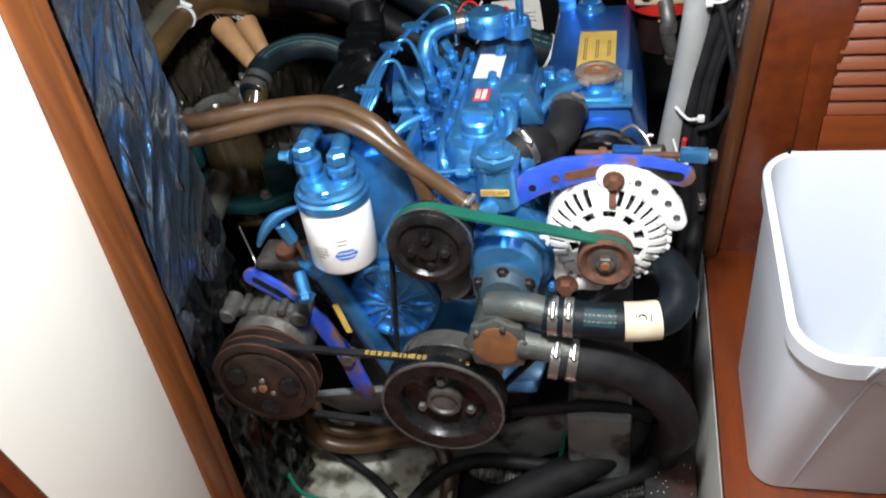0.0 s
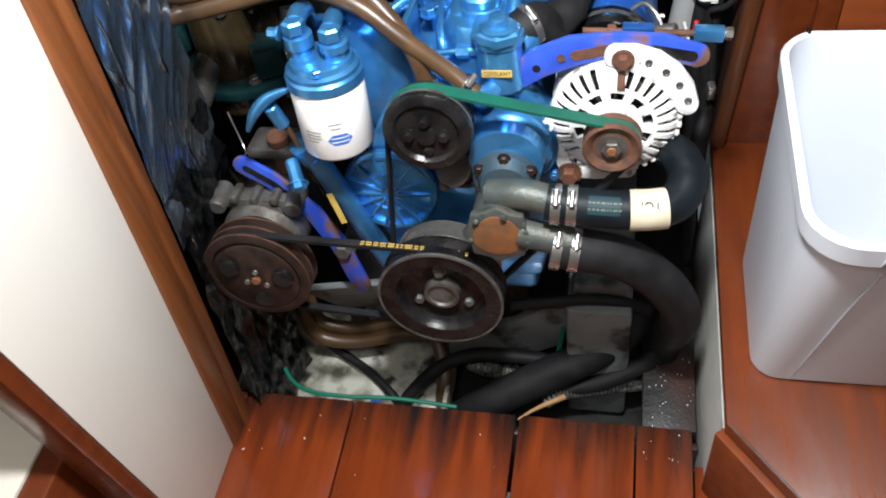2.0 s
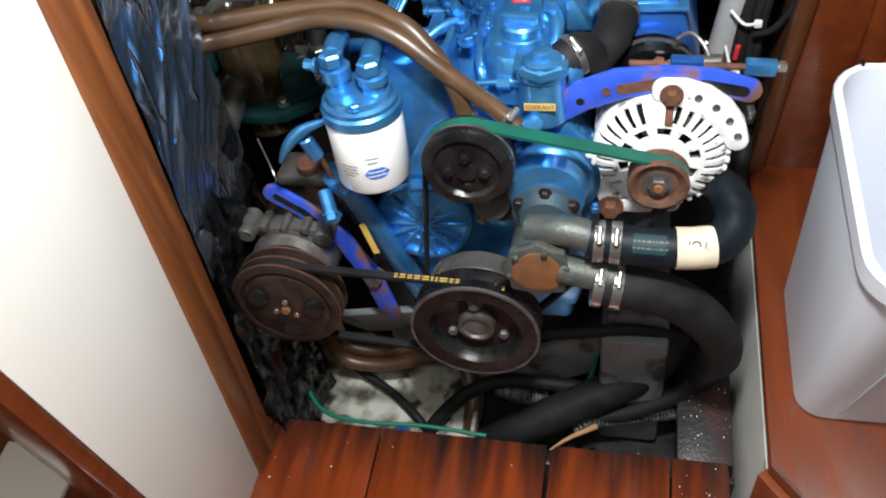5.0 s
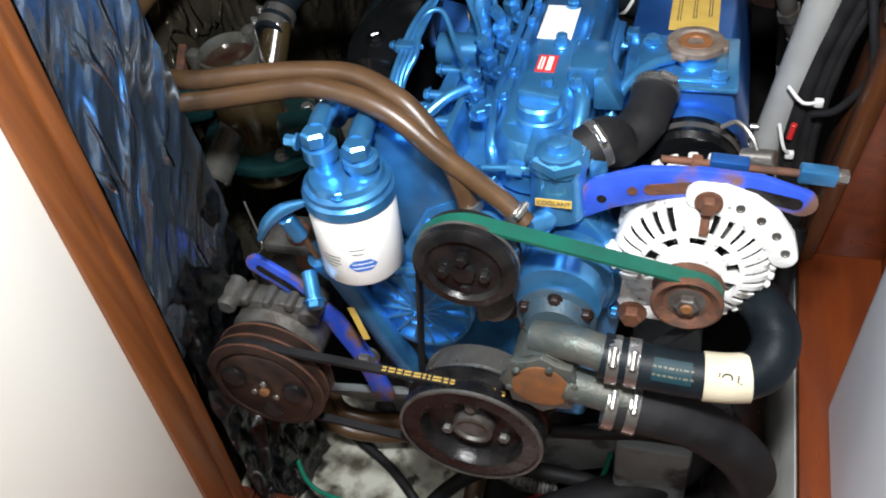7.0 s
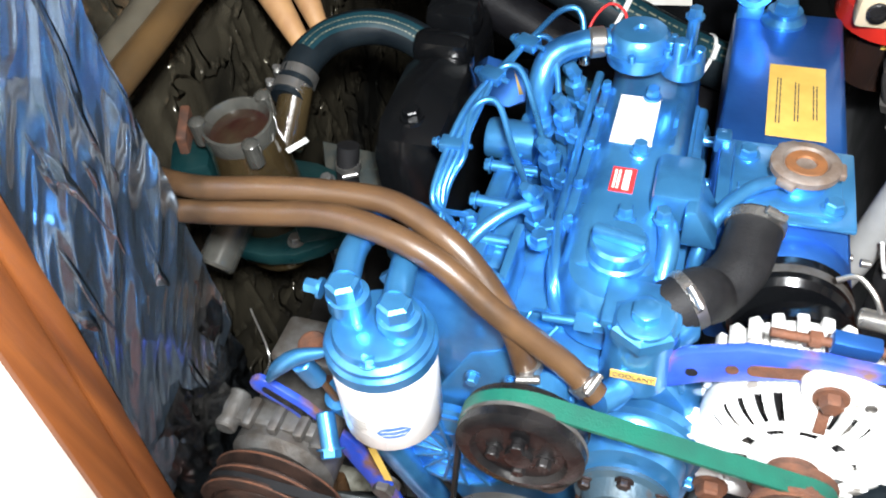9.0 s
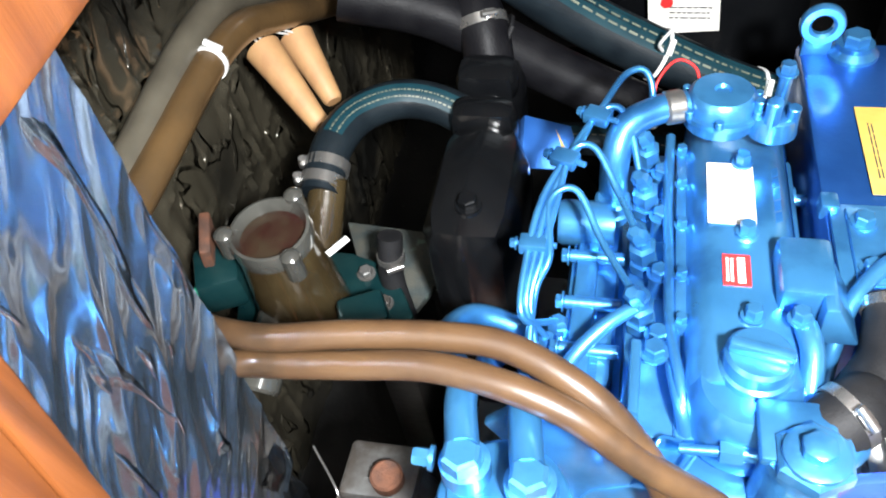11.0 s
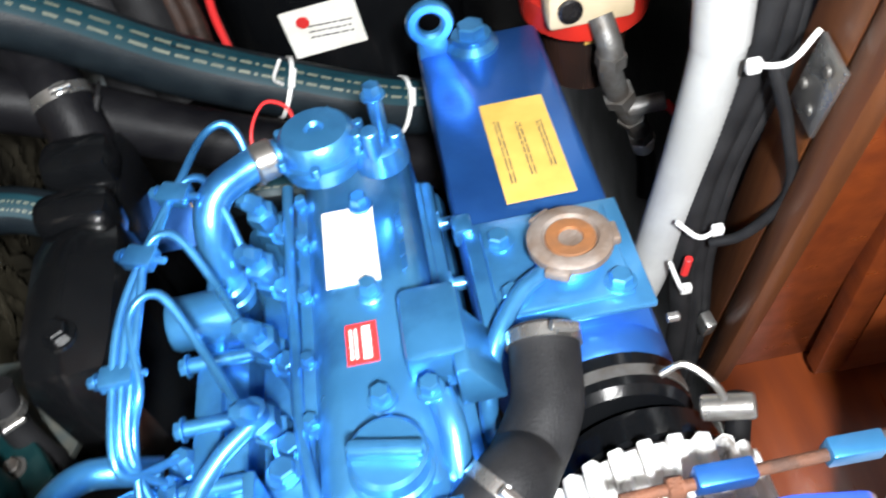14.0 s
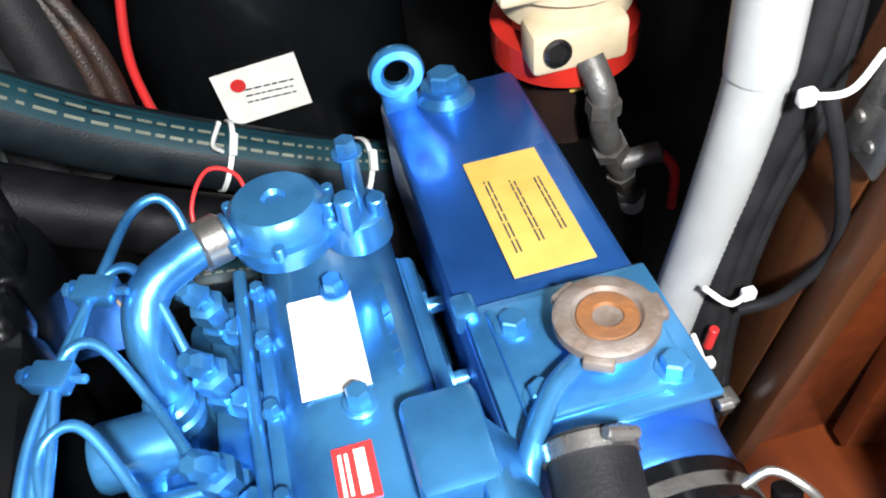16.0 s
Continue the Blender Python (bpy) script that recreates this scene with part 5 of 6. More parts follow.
part("port_fitting", fit_, RUST, comp)
part("cover_plate", box(E(CC[0] + 0.01, 0.87, CC[1] + 0.095), (0.075, 0.06, 0.018), TILTED, 0.006), DULLSTEEL, comp)
cb = holder("compressor_bracket", (-0.45, 0.76, 0.19), "royal blue slotted strap of the compressor", "bracket")
strap = [(-0.522, 0.428), (-0.486, 0.402), (-0.438, 0.345), (-0.41, 0.28), (-0.392, 0.20)]
part("strap", prism([(a, b - 0.32) for a, b in slab(strap, 0.015)], Vector((0, 0.762, 0.32)), TILTED, 0.008, 0.002), ROYAL, cb)
part("slot", prism([(a, b - 0.32) for a, b in slab([(-0.518, 0.425), (-0.485, 0.400), (-0.455, 0.365)], 0.005)], Vector((0, 0.7612, 0.32)), TILTED, 0.002, 0), BLACKMETAL, cb, "dark slot")
part("pivot_bolt", bolt(E(-0.405, 0.765, 0.275), -AY, 0.013, 0.014), DULLSTEEL, cb)
part("brace", box(E(-0.385, 0.772, 0.33), (0.022, 0.01, 0.26), TILTED @ pose(0, 0, 0, 0, -22, 0).to_3x3(), 0.002), BLACKMETAL, cb, "oily black brace")

# ---- hoses ----
def hose_print(path_pts, r, side, material, parent, seed=1, span=(0.2, 0.8), rows=2):
    """Broken bars of print along a hose, on the side facing 'side'."""
    rnd = random.Random(seed)
    path = spline(path_pts, 30)
    n = len(path)
    band = bmesh.new()
    cols = []
    for j in range(int(n * span[0]), int(n * span[1])):
        t = (path[min(j + 1, n - 1)] - path[max(j - 1, 0)]).normalized()
        s = Vector(side)
        s = (s - t * s.dot(t)).normalized()
        w = t.cross(s)
        cols.append([band.verts.new(path[j] + (s * math.cos(g) + w * math.sin(g)) * (r + 0.0004)) for g in (-0.5, -0.17, 0.17, 0.5)])
    for c0, c1 in zip(cols, cols[1:]):
        for m in range(3):
            band.faces.new((c0[m], c0[m + 1], c1[m + 1], c1[m]))
    part("stripe", band, TEALSTRIPE, parent, "dark teal stripe")
    i = int(n * span[0])
    while i < int(n * span[1]):
        k = min(i + rnd.choice((1, 2, 2, 3)), n - 1)
        for row in range(rows):
            bm = bmesh.new()
            cols = []
            for j in range(i, k + 1):
                t = (path[min(j + 1, n - 1)] - path[max(j - 1, 0)]).normalized()
                s = Vector(side)
                s = (s - t * s.dot(t)).normalized()
                w = t.cross(s)
                quad = []
                for ang in (0.18 + 0.34 * row, 0.27 + 0.34 * row):
                    ang -= 0.17 * (rows)
                    quad.append(bm.verts.new(path[j] + (s * math.cos(ang) + w * math.sin(ang)) * (r + 0.001)))
                cols.append(quad)
            for a, b in zip(cols, cols[1:]):
                bm.faces.new((a[0], a[1], b[1], b[0]))
            if len(cols) > 1:
                part("print", bm, material, parent)
            else:
                bm.free()
        i = k + 1


def hose(name, pts, r, material, label, seg=16, **kw):
    return thing(name, tube(pts, r, seg, **kw), material, pts[0], label, "hose")


H1 = [(-0.76, 0.86, 0.60), (-0.64, 0.838, 0.615), (-0.553, 0.83, 0.635), (-0.477, 0.826, 0.655), (-0.413, 0.822, 0.673), (-0.36, 0.812, 0.677), (-0.312, 0.802, 0.663), (-0.265, 0.79, 0.628), (-0.214, 0.785, 0.585), (-0.181, 0.775, 0.559)]
bh = hose("brown_hose", H1, 0.0108, BROWNHOSE, "brown braided rubber coolant hose running to the partition", 18)
H2 = [(-0.76, 0.885, 0.62), (-0.64, 0.86, 0.64), (-0.552, 0.842, 0.655), (-0.479, 0.845, 0.666), (-0.412, 0.846, 0.674), (-0.36, 0.841, 0.677), (-0.312, 0.822, 0.668), (-0.282, 0.808, 0.646), (-0.253, 0.790, 0.608), (-0.241, 0.784, 0.555)]
bh2 = hose("brown_hose", H2, 0.0108, BROWNHOSE, "brown braided hose turning down to the water pump", 18)
part("hose_clamp", clamp_band((-0.193, 0.779, 0.567), (0.75, -0.2, -0.55), 0.0118, screw=(0, -0.3, 1)), STEEL, bh)
part("hose_clamp", clamp_band((-0.2415, 0.787, 0.566), (0.1, -0.1, -1), 0.0118, screw=(0.2, -1, 0)), STEEL, bh2)

UP = [E(-0.095, 0.702, 0.455), (-0.05, 0.70, 0.449), (0.0, 0.70, 0.447), (0.036, 0.704, 0.447), (0.060, 0.718, 0.449), (0.070, 0.745, 0.458), (0.062, 0.775, 0.462), (0.045, 0.82, 0.44)]
uh = hose("raw_water_hose", UP, 0.0235, HOSEBLUE, "dark blue-grey water hose with a band of masking tape", 22)
part("tape_band", tube([(0.004, 0.70, 0.447), (0.025, 0.7015, 0.447), (0.046, 0.7055, 0.447)], 0.0248, 24), TAPE, uh, "yellowed masking tape marked TOP")
lettering("TOP", (0.026, 0.6885, 0.4685), (-1, 0, 0), (0, -0.5, -0.86), 0.014, uh, INK)
for k in (0, 1):
    part("hose_clamp", clamp_band((-0.083 + 0.019 * k, 0.7005, 0.452 - 0.001 * k), (1, 0, -0.06), 0.024, 0.012, (0, -0.6, 1)), STEEL, uh)
hose_print(UP, 0.0235, (0, -0.6, 0.9), PALEINK, uh, 3, (0.16, 0.27))
LO = [(-0.085, 0.69, 0.385), (-0.05, 0.69, 0.381), (0.0, 0.695, 0.362), (0.045, 0.70, 0.318), (0.074, 0.708, 0.262), (0.084, 0.722, 0.205), (0.084, 0.745, 0.15), (0.08, 0.775, 0.09), (0.075, 0.80, 0.02), (0.07, 0.82, -0.08)]
lo = hose("raw_water_hose", LO, 0.0275, RUBBER, "thick black suction hose curving down into the bilge", 22)
for k in (0, 1):
    part("hose_clamp", clamp_band((-0.083 + 0.022 * k, 0.69, 0.385 - 0.003 * k), (1, 0, -0.15), 0.0285, 0.012, (0, -0.5, 1)), STEEL, lo)
bl = [(-0.272, 0.705, -0.12), (-0.205, 0.715, -0.06), (-0.116, 0.747, -0.02), (-0.031, 0.779, 0.02), (0.02, 0.809, 0.06), (0.039, 0.847, 0.1), (0.036, 0.86, 0.15)]
hose("bilge_hose", bl, 0.030, RUBBER, "thick black hose running down into the bilge", 20)
hose("bilge_hose", [(0.053, 0.834, 0.15), (0.073, 0.84, 0.1), (0.078, 0.809, 0.06), (0.054, 0.777, 0.01), (-0.015, 0.755, -0.03), (-0.102, 0.741, -0.06)], 0.015, RUBBER, "black rubber hose curving behind the thick one")
hose("bilge_hose", [(-0.379, 0.71, -0.13), (-0.356, 0.73, -0.09), (-0.304, 0.766, -0.05), (-0.241, 0.785, -0.03), (-0.15, 0.788, -0.03), (-0.09, 0.793, -0.05), (-0.046, 0.809, -0.1)], 0.0125, RUBBER, "black rubber hose looping over the bilge")
hose("bilge_hose", [(-0.535, 0.814, -0.06), (-0.51, 0.809, -0.085), (-0.444, 0.775, -0.095), (-0.391, 0.733, -0.1), (-0.373, 0.72, -0.13)], 0.008, RUBBER, "thin black drain hose in the drip tray")
hose("bilge_hose", [(-0.165, 0.767, 0.15), (-0.111, 0.771, 0.155), (-0.051, 0.782, 0.155), (0.001, 0.785, 0.15), (0.047, 0.786, 0.13)], 0.0095, RUBBER, "black cable hose across the engine bed")
bb = [(-0.555, 0.836, 0.06), (-0.551, 0.817, 0.02), (-0.533, 0.803, -0.03), (-0.466, 0.805, -0.045), (-0.375, 0.82, -0.03), (-0.321, 0.817, -0.03), (-0.297, 0.775, -0.06), (-0.297, 0.739, -0.09), (-0.302, 0.726, -0.13)]
hose("brown_hose", bb, 0.0135, BROWNHOSE, "brown braided hose dropping across the drip tray")
hose("brown_hose", [(p[0] + 0.004, p[1] + 0.022, p[2] + 0.012) for p in bb[1:6]], 0.0125, BROWNHOSE, "brown braided hose behind the first one")
hose("ribbed_wire_hose", [(-0.116, 0.728, -0.07), (-0.087, 0.739, -0.055), (-0.043, 0.748, -0.05), (0.007, 0.763, -0.055), (0.044, 0.78, -0.07)], 0.012, mat("worn_rib", (0.02, 0.02, 0.02), (0.16, 0.16, 0.15), 90, 0.5, 0.3, 0.2, 300), "grey wire-ribbed hose with worn cover", ribs=0.16, rib_len=0.006)
hose("ribbed_wire_hose", [(-0.257, 0.8, -0.08), (-0.214, 0.783, -0.07), (-0.168, 0.788, -0.08)], 0.013, bpy.data.materials["worn_rib"], "grey wire-ribbed hose end under the rubber hoses", ribs=0.16, rib_len=0.006)
thing("frayed_lead", tube([(-0.149, 0.651, 0.002), (-0.121, 0.681, -0.01), (-0.081, 0.711, -0.02)], lambda t: 0.0015 + 0.0035 * t, 8), SOFTWOOD, (-0.145, 0.665, 0.0), "frayed yellowed lead end at the sole's edge", "cable")
hose("red_cable", [(-0.259, 0.724, -0.09), (-0.229, 0.743, -0.08), (-0.182, 0.773, -0.08)], 0.0055, REDWIRE, "dull red cable in the bilge")
thing("green_wire", tube([(-0.57, 0.858, 0.03), (-0.585, 0.825, 0.0), (-0.593, 0.767, -0.03), (-0.568, 0.718, -0.03), (-0.523, 0.684, -0.02), (-0.451, 0.673, -0.012), (-0.359, 0.677, -0.012), (-0.253, 0.671, -0.012)], 0.0036, 10), GREENWIRE, (-0.6, 0.8, -0.06), "green earth wire round the drip tray", "wire")
thing("green_wire", tube([(-0.1, 0.781, -0.02), (-0.092, 0.789, 0.02), (-0.088, 0.791, 0.06)], 0.004, 10), GREENWIRE, (-0.1, 0.8, -0.05), "green earth wire rising beside the bed", "wire")

# engine beds and drip tray
tray = holder("drip_tray", (-0.465, 0.785, -0.17), "dirty pale drip tray with oil stains below the compressor", "tray")
part("base", box((-0.465, 0.785, -0.117), (0.36, 0.26, 0.012), bev=0.004), PANDIRT, tray)
part("front_lip", box((-0.465, 0.660, -0.085), (0.36, 0.008, 0.07), bev=0.003), PANDIRT, tray)
part("side_lip", box((-0.642, 0.785, -0.075), (0.008, 0.26, 0.09), pose(0, 0, 0, 0, -14, 0).to_3x3(), 0.003), PANDIRT, tray)
part("side_lip", box((-0.288, 0.785, -0.095), (0.008, 0.26, 0.05), bev=0.003), PANDIRT, tray)
thing("tray_scrap", sheet(((-0.43, 0.705, -0.107), (-0.41, 0.705, -0.107), (-0.41, 0.722, -0.105), (-0.43, 0.722, -0.105)), 5, 5, 0.004, 90, 0.001), BLUEINK, (-0.42, 0.71, -0.108), "scrap of blue paint flakes", "debris")
eb = holder("engine_bed", (-0.1, 0.9, -0.17), "grey painted engine bed with mount brackets", "engine bed")
part("bearer", box((-0.03, 0.97, 0.0), (0.10, 0.42, 0.30), bev=0.008), GREYBED, eb)
part("mount_plate", box((-0.03, 0.84, 0.165), (0.085, 0.10, 0.03), bev=0.006), GREYBED, eb)
part("bracket", prism([(-0.294, -0.06), (-0.176, -0.06), (-0.094, -0.007), (-0.07, 0.105), (-0.119, 0.098), (-0.168, 0.055), (-0.287, 0.0)], (0, 0.80, 0), UPRIGHT, 0.02, 0.006), GREYBED, eb, "curved grey mount arm")
part("bearer", box((-0.41, 1.065, 0.02), (0.10, 0.40, 0.30), bev=0.008), GREYBED, eb)
part("brace_plate", box((-0.42, 0.80, 0.11), (0.15, 0.012, 0.14), pose(0, 0, 0, 25, -12, 0).to_3x3(), 0.003), GREYBED, eb)
fe = sheet(((-0.64, 0.70, -0.13), (-0.60, 0.72, -0.13), (-0.585, 0.74, 0.05), (-0.60, 0.72, 0.05)), 10, 24, 0.012, 40, 0.002)
thing("film_flap", fe, mat("silver_film", (0.25, 0.24, 0.2), (0.05, 0.05, 0.05), 30, 0.2, 0.7, 0.5, 30, coat=0.5, dist=0.01), (-0.6, 0.72, -0.13), "loose flap of silvery creased film", "film")

# ---- raw water strainer on the left ----
SC = Vector((-0.629, 1.019, 0.55))
st = holder("water_strainer", (-0.60, 1.03, 0.30), "bronze raw water strainer with a clear lid under film", "strainer")
ring = lathe(SC - Vector((0, 0, 0.012)), (0, 0, 1), [(0, 0.033), (0.0, 0.0415), (0.012, 0.0425), (0.020, 0.041), (0.021, 0.038), (0.012, 0.034), (0.0, 0.033)], 44)
sr = part("lid_ring", ring, GLASSY, st, "pale clamped lid ring")
part("lid_glass", lathe(SC - Vector((0, 0, 0.014)), (0, 0, 1), [(0, 0.041), (0.008, 0.041), (0.009, 0.035), (0.009, 0)], 32), mat("murky_red", (0.022, 0.007, 0.006), (0.03, 0.02, 0.012), 40, 0.12, 0, 0.1, 100, coat=0.7), st, "murky reddish sight glass")
for a in (75, 195, 315):
    d = Vector((math.cos(radians(a)), math.sin(radians(a)), 0))
    lug = lathe(SC + d * 0.046 - Vector((0, 0, 0.02)), (0, 0, 1), [(0, 0.010), (0.03, 0.010), (0.033, 0.007), (0.036, 0)], 16)
    part("lid_lug", lug, GLASSY, sr)
part("bowl", lathe(SC + Vector((0.012, -0.008, -0.20)), Vector((-0.06, 0.04, 1)), [(0, 0.046), (0.01, 0.052), (0.09, 0.049), (0.15, 0.044), (0.19, 0.040)], 36), AMBER, st, "amber-brown stained bowl")
part("base_flange", prism([(0.098 * math.cos(radians(20 * k)) * (1.0 if k % 6 else 1.1), 0.08 * math.sin(radians(20 * k))) for k in range(18)], SC + Vector((0.018, 0.0, -0.13)), Matrix(((1, 0, 0), (0, 0, 1), (0, -1, 0))), 0.02, 0.004), TEAL, st, "teal-green painted flange")
part("side_block", box(SC + Vector((0.085, -0.03, -0.10)), (0.05, 0.04, 0.05), pose(0, 0, 0, 0, 0, 25).to_3x3(), 0.006), TEAL, st, "teal outlet block")
part("side_block", box(SC + Vector((-0.075, -0.01, -0.07)), (0.05, 0.06, 0.05), pose(0, 0, 0, 0, 0, 25).to_3x3(), 0.01), TEAL, st, "teal inlet block")
part("outlet", cyl(SC + Vector((-0.01, -0.03, -0.10)), SC + Vector((-0.02, -0.11, -0.13)), 0.023), GLASSY, st, "pale fitting")
part("neck", cyl(SC + Vector((0.03, 0.03, -0.06)), SC + Vector((0.035, 0.085, -0.005)), 0.02), AMBER, st)
for p in ((0.09, 0.012, -0.13), (0.06, 0.05, -0.13), (0.06, -0.05, -0.13)):
    part("flange_bolt", bolt(SC + Vector(p), (0, 0, 1), 0.008, 0.008), DULLSTEEL, st)
part("drain_stub", tube([SC + Vector((0.105, 0.03, -0.22)), SC + Vector((0.092, 0.045, -0.13)), SC + Vector((0.094, 0.065, -0.075))], 0.014, 14), RUBBER, st)
part("stub_clamp", clamp_band(SC + Vector((0.093, 0.055, -0.10)), (0, 0.1, 1), 0.0145, screw=(0.6, -1, 0)), STEEL, st)
part("rust_bracket", box(SC + Vector((-0.09, 0.01, -0.06)), (0.012, 0.05, 0.10), pose(0, 0, 0, 10, 10, 20).to_3x3(), 0.003), RUST, st, "rust-orange bracket")
part("green_lead", tube([SC + Vector((-0.10, -0.045, -0.10)), SC + Vector((-0.098, -0.05, -0.07)), SC + Vector((-0.08, -0.03, -0.05))], 0.005, 10), GREENWIRE, st)
CH = [(-0.600, 1.085, 0.535), (-0.598, 1.14, 0.55), (-0.582, 1.19, 0.55), (-0.545, 1.222, 0.545), (-0.50, 1.228, 0.535), (-0.44, 1.215, 0.51)]
sh = hose("strainer_hose", CH, 0.022, HOSEBLUE, "black reinforced hose with pale print from the strainer", 20)
hose_print(CH, 0.022, (0.1, -0.5, 1), PALEINK, sh, 6, (0.22, 0.95))
for k in (0, 1):
    part("hose_clamp", clamp_band((-0.6 + 0.001 * k, 1.098 + 0.02 * k, 0.539 + 0.004 * k), (0.03, 1, 0.3), 0.0228, 0.012, (-1, 0, 0.3)), STEEL, sh)
part("tag", box((-0.572, 1.035, 0.515), (0.007, 0.028, 0.003), pose(0, 0, 0, 0, 10, -35).to_3x3(), 0.001), TIE, sh, "white plastic tag")

# black waterlock box
wl = holder("waterlock_box", (-0.43, 1.14, 0.10), "glossy moulded black plastic waterlock box", "waterlock")
body = bmesh.new()
box((-0.440, 1.115, 0.37), (0.098, 0.18, 0.37), bev=0.042, bm=body)
box((-0.452, 1.27, 0.345), (0.078, 0.14, 0.37), bev=0.028, bm=body)
part("body", body, BLACKPLASTIC, wl)
part("top_rib", box((-0.445, 1.205, 0.53), (0.074, 0.04, 0.06), bev=0.016), BLACKPLASTIC, wl)
part("top_rib", box((-0.452, 1.275, 0.53), (0.07, 0.05, 0.05), bev=0.016), BLACKPLASTIC, wl)
part("fixing_bolt", bolt((-0.438, 1.068, 0.553), (0, 0, 1), 0.010, 0.010, lathe((-0.438, 1.068, 0.538), (0, 0, 1), [(0, 0.016), (0.014, 0.014), (0.016, 0.012)], 20)), BLACKPLASTIC, wl)
part("inlet_elbow", tube([(-0.452, 1.30, 0.50), (-0.47, 1.35, 0.56), (-0.53, 1.45, 0.60), (-0.62, 1.60, 0.60), (-0.70, 1.8, 0.58)], 0.030, 20), SLEEKRUBBER, wl)
part("elbow_clamp", clamp_band((-0.468, 1.345, 0.555), (-0.3, 0.75, 0.6), 0.0305, 0.012, (0.5, -0.5, 1)), STEEL, wl)
thing("grey_mount_plate", prism([(-0.634, 1.183), (-0.543, 0.999), (-0.496, 1.105), (-0.532, 1.175)], (0, 0, 0.37), Matrix(((1, 0, 0), (0, 0, 1), (0, -1, 0))), 0.012, 0.003), BRONZE, (-0.545, 1.10, 0.15), "grey painted mounting plate beside the strainer", "plate")
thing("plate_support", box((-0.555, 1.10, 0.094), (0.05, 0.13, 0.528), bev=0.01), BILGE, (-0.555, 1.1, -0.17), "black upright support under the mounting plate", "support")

# pipe along the hull side, plug hanging from it, its reflection built as another
HP = [(-0.728, 0.87, 0.632), (-0.722, 0.96, 0.636), (-0.72, 1.042, 0.637), (-0.72, 1.16, 0.637), (-0.72, 1.25, 0.618), (-0.715, 1.32, 0.58), (-0.71, 1.46, 0.495), (-0.69, 1.75, 0.32)]
hp = hose("hull_pipe", HP, 0.018, BROWNINS, "brown clad pipe along the hull under clear film", 18)
hose("hull_pipe", [(p[0] - 0.024, p[1] + 0.012, p[2] + (0.004, 0.006, 0.008, 0.014, 0.022, 0.026, 0.028, 0.028)[k]) for k, p in enumerate(HP)], 0.018, GREYTUBE, "pale grey conduit above the brown pipe", 18)
part("tie", clamp_band((-0.72, 1.17, 0.636), (0, 1, -0.1), 0.0185, 0.006, (0.5, -0.4, 1)), TIE, hp)
# the second bung is a solid stand-in for the first one's mirror image
for k, (top, tip) in enumerate((((-0.735, 1.305, 0.545), (-0.648, 1.225, 0.495)), ((-0.715, 1.36, 0.52), (-0.655, 1.29, 0.475)))):
    pg = thing("wooden_plug", lathe(top, Vector(tip) - Vector(top), [(0, 0.021), (0.001, 0.023), ((Vector(tip) - Vector(top)).length - 0.004, 0.0125), ((Vector(tip) - Vector(top)).length, 0.010)], 22), SOFTWOOD, tip, "tapered softwood bung on a string; the rear one stands for its reflection", "plug", "bungs on strings")
    part("string", tube([Vector(top) + Vector((0, 0, 0.002)), Vector(top).lerp(Vector((-0.735, 1.26, 0.62)), 0.5) + Vector((0.004, 0, 0)), (-0.728, 1.26 + 0.05 * k, 0.60)], 0.0014, 6), TIE, pg)
    part("string", tube([Vector(top) + Vector((0.01, 0, 0.002)), Vector(top).lerp(Vector((-0.73, 1.28, 0.62)), 0.5), (-0.722, 1.28 + 0.05 * k, 0.59)], 0.0014, 6), TIE, pg)
thing("drop_wire", tube([(-0.553, 0.838, 0.47), (-0.535, 0.815, 0.42), (-0.52, 0.78, 0.44)], 0.0012, 6), STEEL, (-0.55, 0.83, 0.44), "thin bare wire beside the film", "wire")

# ---- behind the engine ----
T1 = [(-0.62, 1.36, 0.68), (-0.50, 1.38, 0.645), (-0.36, 1.39, 0.535), (-0.25, 1.385, 0.475), (-0.15, 1.38, 0.43), (-0.05, 1.40, 0.38)]
t1 = hose("exhaust_hose", T1, 0.032, HOSEBLUE, "thick dark hose with a teal stripe and pale print", 22)
hose_print(T1, 0.032, (0, -0.35, 1), PALEINK, t1, 8, (0.1, 0.9), 2)
T2 = [(-0.63, 1.34, 0.60), (-0.52, 1.35, 0.565), (-0.38, 1.355, 0.475), (-0.26, 1.35, 0.415), (-0.16, 1.35, 0.37), (-0.06, 1.37, 0.32)]
t2 = hose("exhaust_hose", T2, 0.032, SLEEKRUBBER, "thick plain grey-black hose below the striped one", 22)
part("zip_tie", clamp_band((-0.45, 1.353, 0.525), (0.8, 0, -0.5), 0.0325, 0.004, (0.2, -0.7, 1)), RUBBER, t2, "black tie")
T3 = [(-0.46, 1.30, 0.40), (-0.38, 1.305, 0.41), (-0.30, 1.31, 0.405), (-0.2, 1.32, 0.37)]
t3 = hose("exhaust_hose", T3, 0.021, HOSEBLUE, "slimmer dark hose with pale print behind the engine", 18)
hose_print(T3, 0.021, (0, -0.5, 1), PALEINK, t3, 12, (0.1, 0.9), 1)
part("zip_tie", clamp_band((-0.262, 1.386, 0.481), (0.9, 0, -0.45), 0.0325, 0.0045, (0.2, -0.7, 1)), TIE, t1)
part("tie_tail", tube([(-0.258, 1.355, 0.512), (-0.262, 1.345, 0.53), (-0.25, 1.34, 0.555)], 0.002, 6), TIE, t1)
part("zip_tie", clamp_band((-0.145, 1.38, 0.428), (0.9, 0.1, -0.45), 0.0325, 0.0045, (0.2, -0.7, 1)), TIE, t1)
wh = holder("water_heater", (-0.2, 1.78, -0.1), "black cylindrical water heater with a white label", "water heater")
